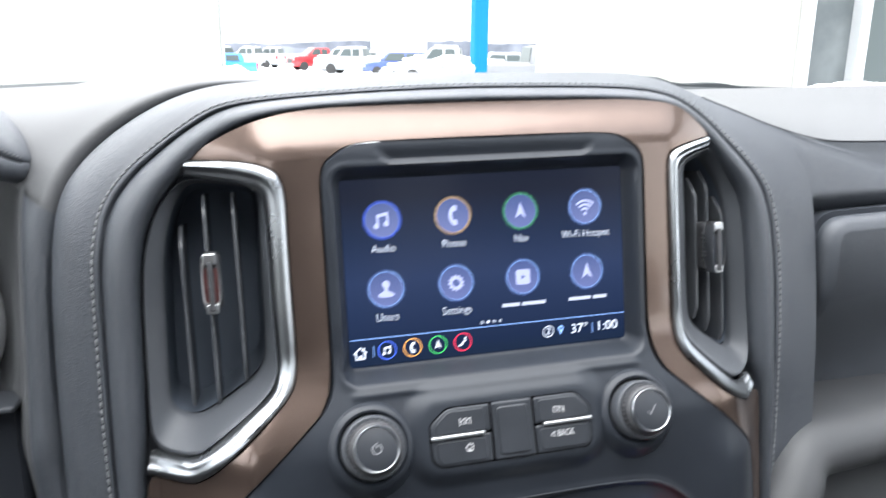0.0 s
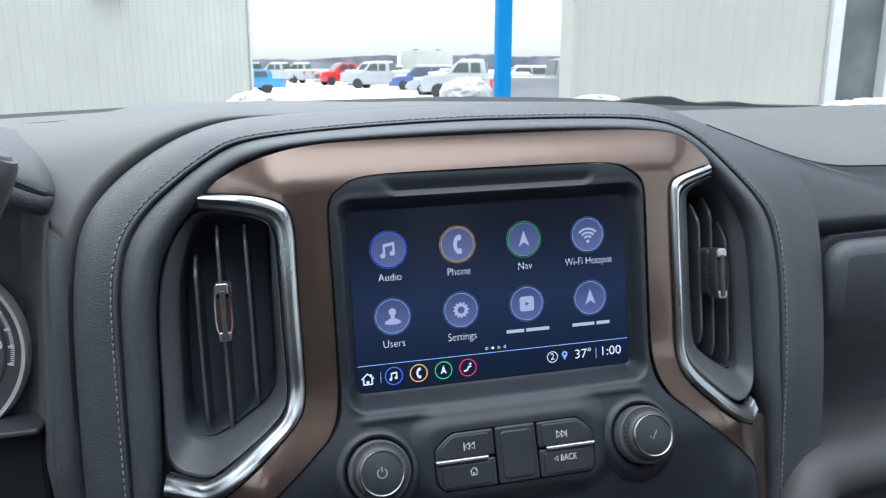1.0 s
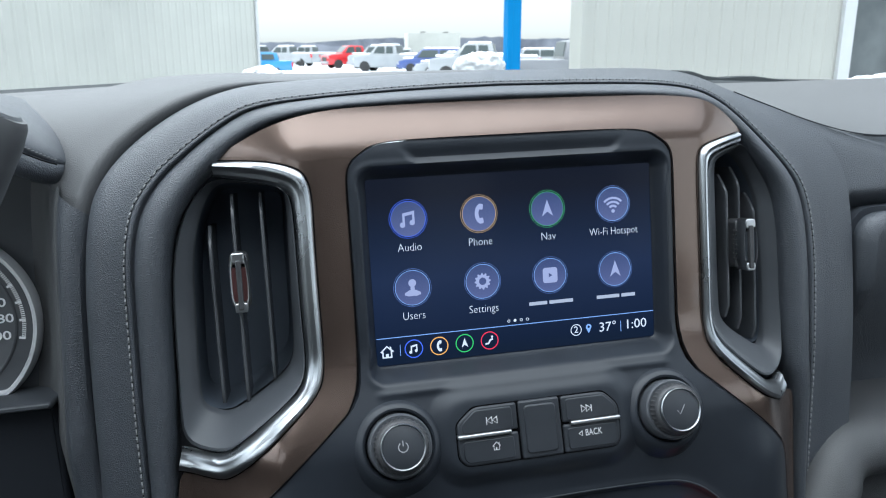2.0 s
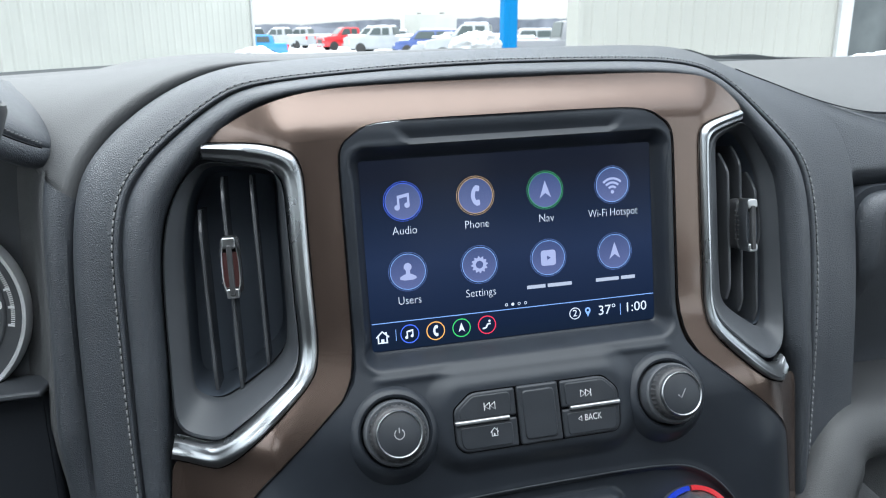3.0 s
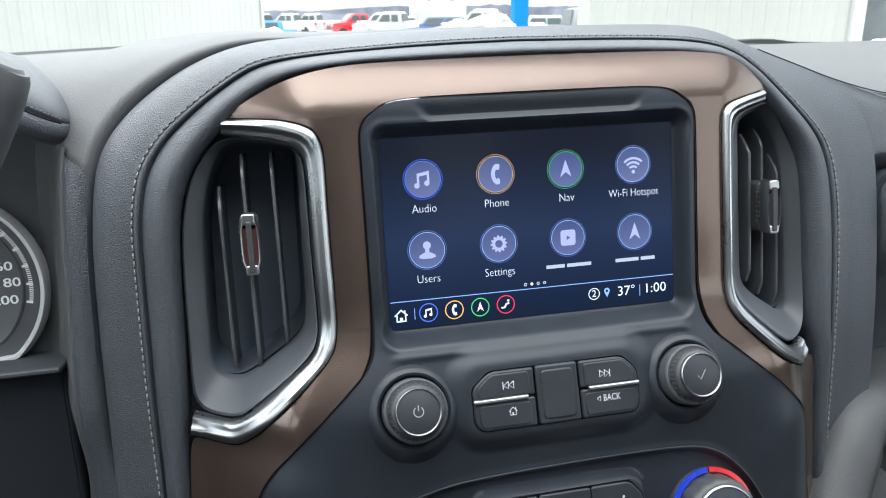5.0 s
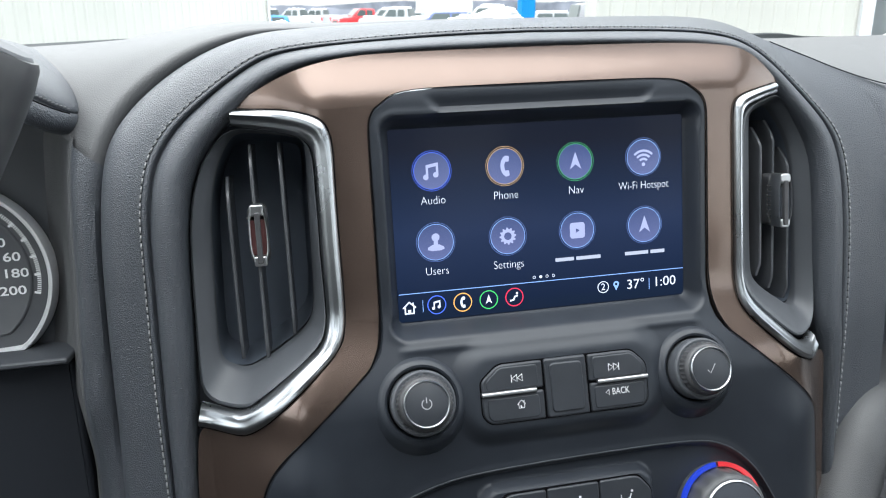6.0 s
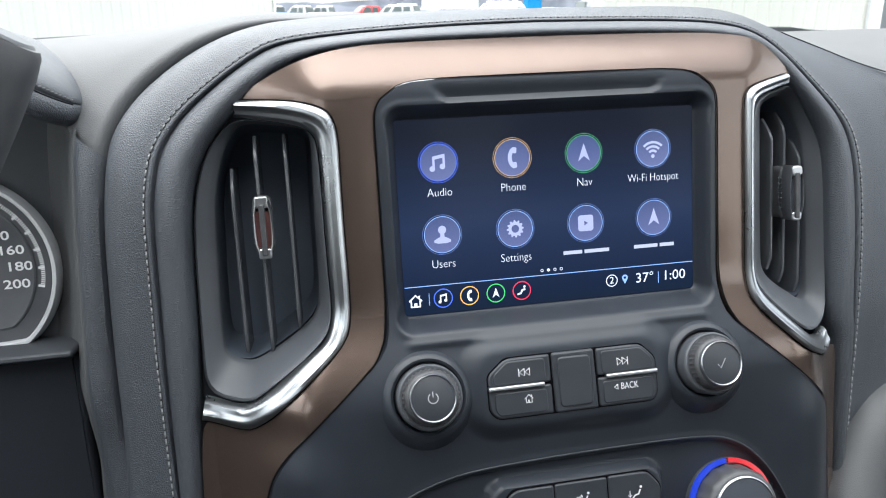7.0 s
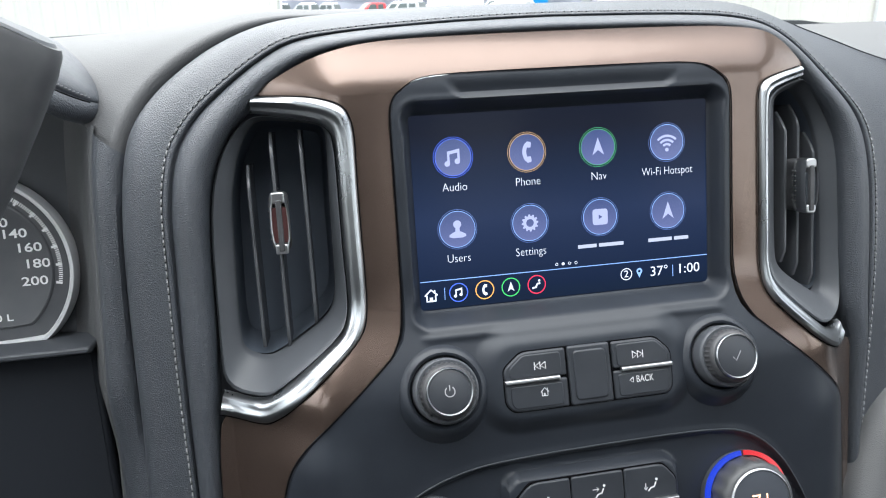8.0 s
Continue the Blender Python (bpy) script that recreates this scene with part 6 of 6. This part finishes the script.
        part("headlamp", *box(*sorted((s * h * 0.62, s * h * 0.93)), nose - 0.20, nose - 0.02, belt - 0.42, belt - 0.26), "rim", car, smooth=False)
    for y0, y1, zz in ((b + 0.20, b - 0.32, 1), (a + 0.01, a + 0.10, -1)):
        q = [Vector((-h * 0.78, y0, belt + 0.08)), Vector((h * 0.78, y0, belt + 0.08)), Vector((h * 0.68, y1, roofz - 0.09)), Vector((-h * 0.68, y1, roofz - 0.09))]
        n3 = Vector((0, zz * 0.02, 0.02))
        part("windscreen" if zz > 0 else "rear_window", [p + n3 for p in q] + [p - n3 * 2 for p in q], [(0, 1, 2, 3), (4, 5, 6, 7), (0, 1, 5, 4), (1, 2, 6, 5), (2, 3, 7, 6), (3, 0, 4, 7)], "car_glass", car, smooth=False)
    # settled snow on the bonnet, the roof and the bed
    if snowy:
        for y0, y1, zz, w in ((nose - 0.35, cab1 + 0.25, belt - 0.02, 0.80), (cab0 + 0.25, cab1 - 0.50, roofz - 0.02, 0.70)) + (((tail + 0.15, cab0 - 0.15, belt - 0.02, 0.80),) if kind == "pickup" else ()):
            v, f = slab(rounded([(-h * w, y1), (h * w, y1), (h * w, y0), (-h * w, y0)], 0.15, 4), zz, zz + 0.09, 0.06)
            part("settled_snow", [Vector((p.x, p.z, p.y)) for p in v], f, "near_snow", car)
    part("grille", *box(-h * 0.6, h * 0.6, nose - 0.12, nose + 0.012, 0.62, belt - 0.30), "chassis", car, smooth=False)
    part("bumper", *box(-h * 0.92, h * 0.92, nose - 0.10, nose + 0.09, 0.42, 0.62), "grey_metal" if kind in ("pickup", "chassis") else mat, car, smooth=False)
    if kind == "chassis":
        for s in (-1, 1):
            part("frame_rail", *box(s * 0.42 - 0.05, s * 0.42 + 0.05, tail, end + 0.2, 0.62, 0.80), "chassis", car, smooth=False)
    return car


def park(x, y, turn):
    return pose(x, y, 0.0, 0, 0, turn)


paint("red_paint", (0.50, 0.012, 0.018))
# White paint is darkened too, against the over-strong daylight outside.
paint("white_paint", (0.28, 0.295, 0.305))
paint("blue_car_paint", (0.03, 0.20, 0.42))
paint("navy_paint", (0.03, 0.06, 0.20))
paint("grey_paint", (0.17, 0.175, 0.185))
paint("silver_paint", (0.26, 0.275, 0.285))

vehicle("chassis", "red_paint", park(7.7, 70, 104), "red chassis-cab pickup truck without a bed, on snow", snowy=False)
vehicle("sedan", "blue_car_paint", park(-0.9, 50, 100), "bright blue car with a red tail lamp, beyond the ribbed wall", snowy=False)
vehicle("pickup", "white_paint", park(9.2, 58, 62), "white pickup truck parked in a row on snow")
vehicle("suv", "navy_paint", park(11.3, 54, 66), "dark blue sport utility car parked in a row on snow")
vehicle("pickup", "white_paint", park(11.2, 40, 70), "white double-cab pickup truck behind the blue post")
vehicle("pickup", "grey_paint", park(10.9, 27.0, -98), "dark grey pickup truck standing near the shop wall", snowy=False, tuck=0.26)
vehicle("sedan", "silver_paint", park(10.6, 44, 64), "snow-dusted silver car in the parked row")
vehicle("pickup", "white_paint", park(2.2, 80, 60), "white pickup truck in the far row")
vehicle("pickup", "silver_paint", park(4.6, 84, 64), "silver pickup truck in the far row")
vehicle("pickup", "white_paint", park(-0.6, 82, 55), "white pickup truck in the far row beside the building")
vehicle("suv", "white_paint", park(13.3, 84, 80), "white van-like car in the far row")
vehicle("pickup", "white_paint", park(9.6, 66, 60), "white pickup truck behind the red truck")
vehicle("suv", "white_paint", park(20.5, 60, 85), "white sport utility car with dark windows, beyond the blue post")
vehicle("suv", "silver_paint", park(25.5, 64, 85), "silver sport utility car in the distance")

trailer = thing("box_trailer", "long white box trailer behind the parked vehicles", "trailer", base=(18.2, 86, 0), place=HERE)
v, f = slab(rounded([(15.3, 3.40), (21.2, 3.40), (21.2, 0.75), (15.3, 0.75)], 0.08, 3), 88.4, 85.9, 0.06)
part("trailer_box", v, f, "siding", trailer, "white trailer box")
for x in (19.0, 20.0):
    wheel(trailer, x, 86.3, 0.4, 0.24, 1)
for x in (17.0, 19.6):
    part("roof_vent", *box(x - 0.25, x + 0.25, 86.1, 86.6, 3.40, 3.50), "chassis", trailer, smooth=False)
part("stand", *box(15.6, 15.75, 86.2, 86.4, -0.02, 0.76), "chassis", trailer, smooth=False)
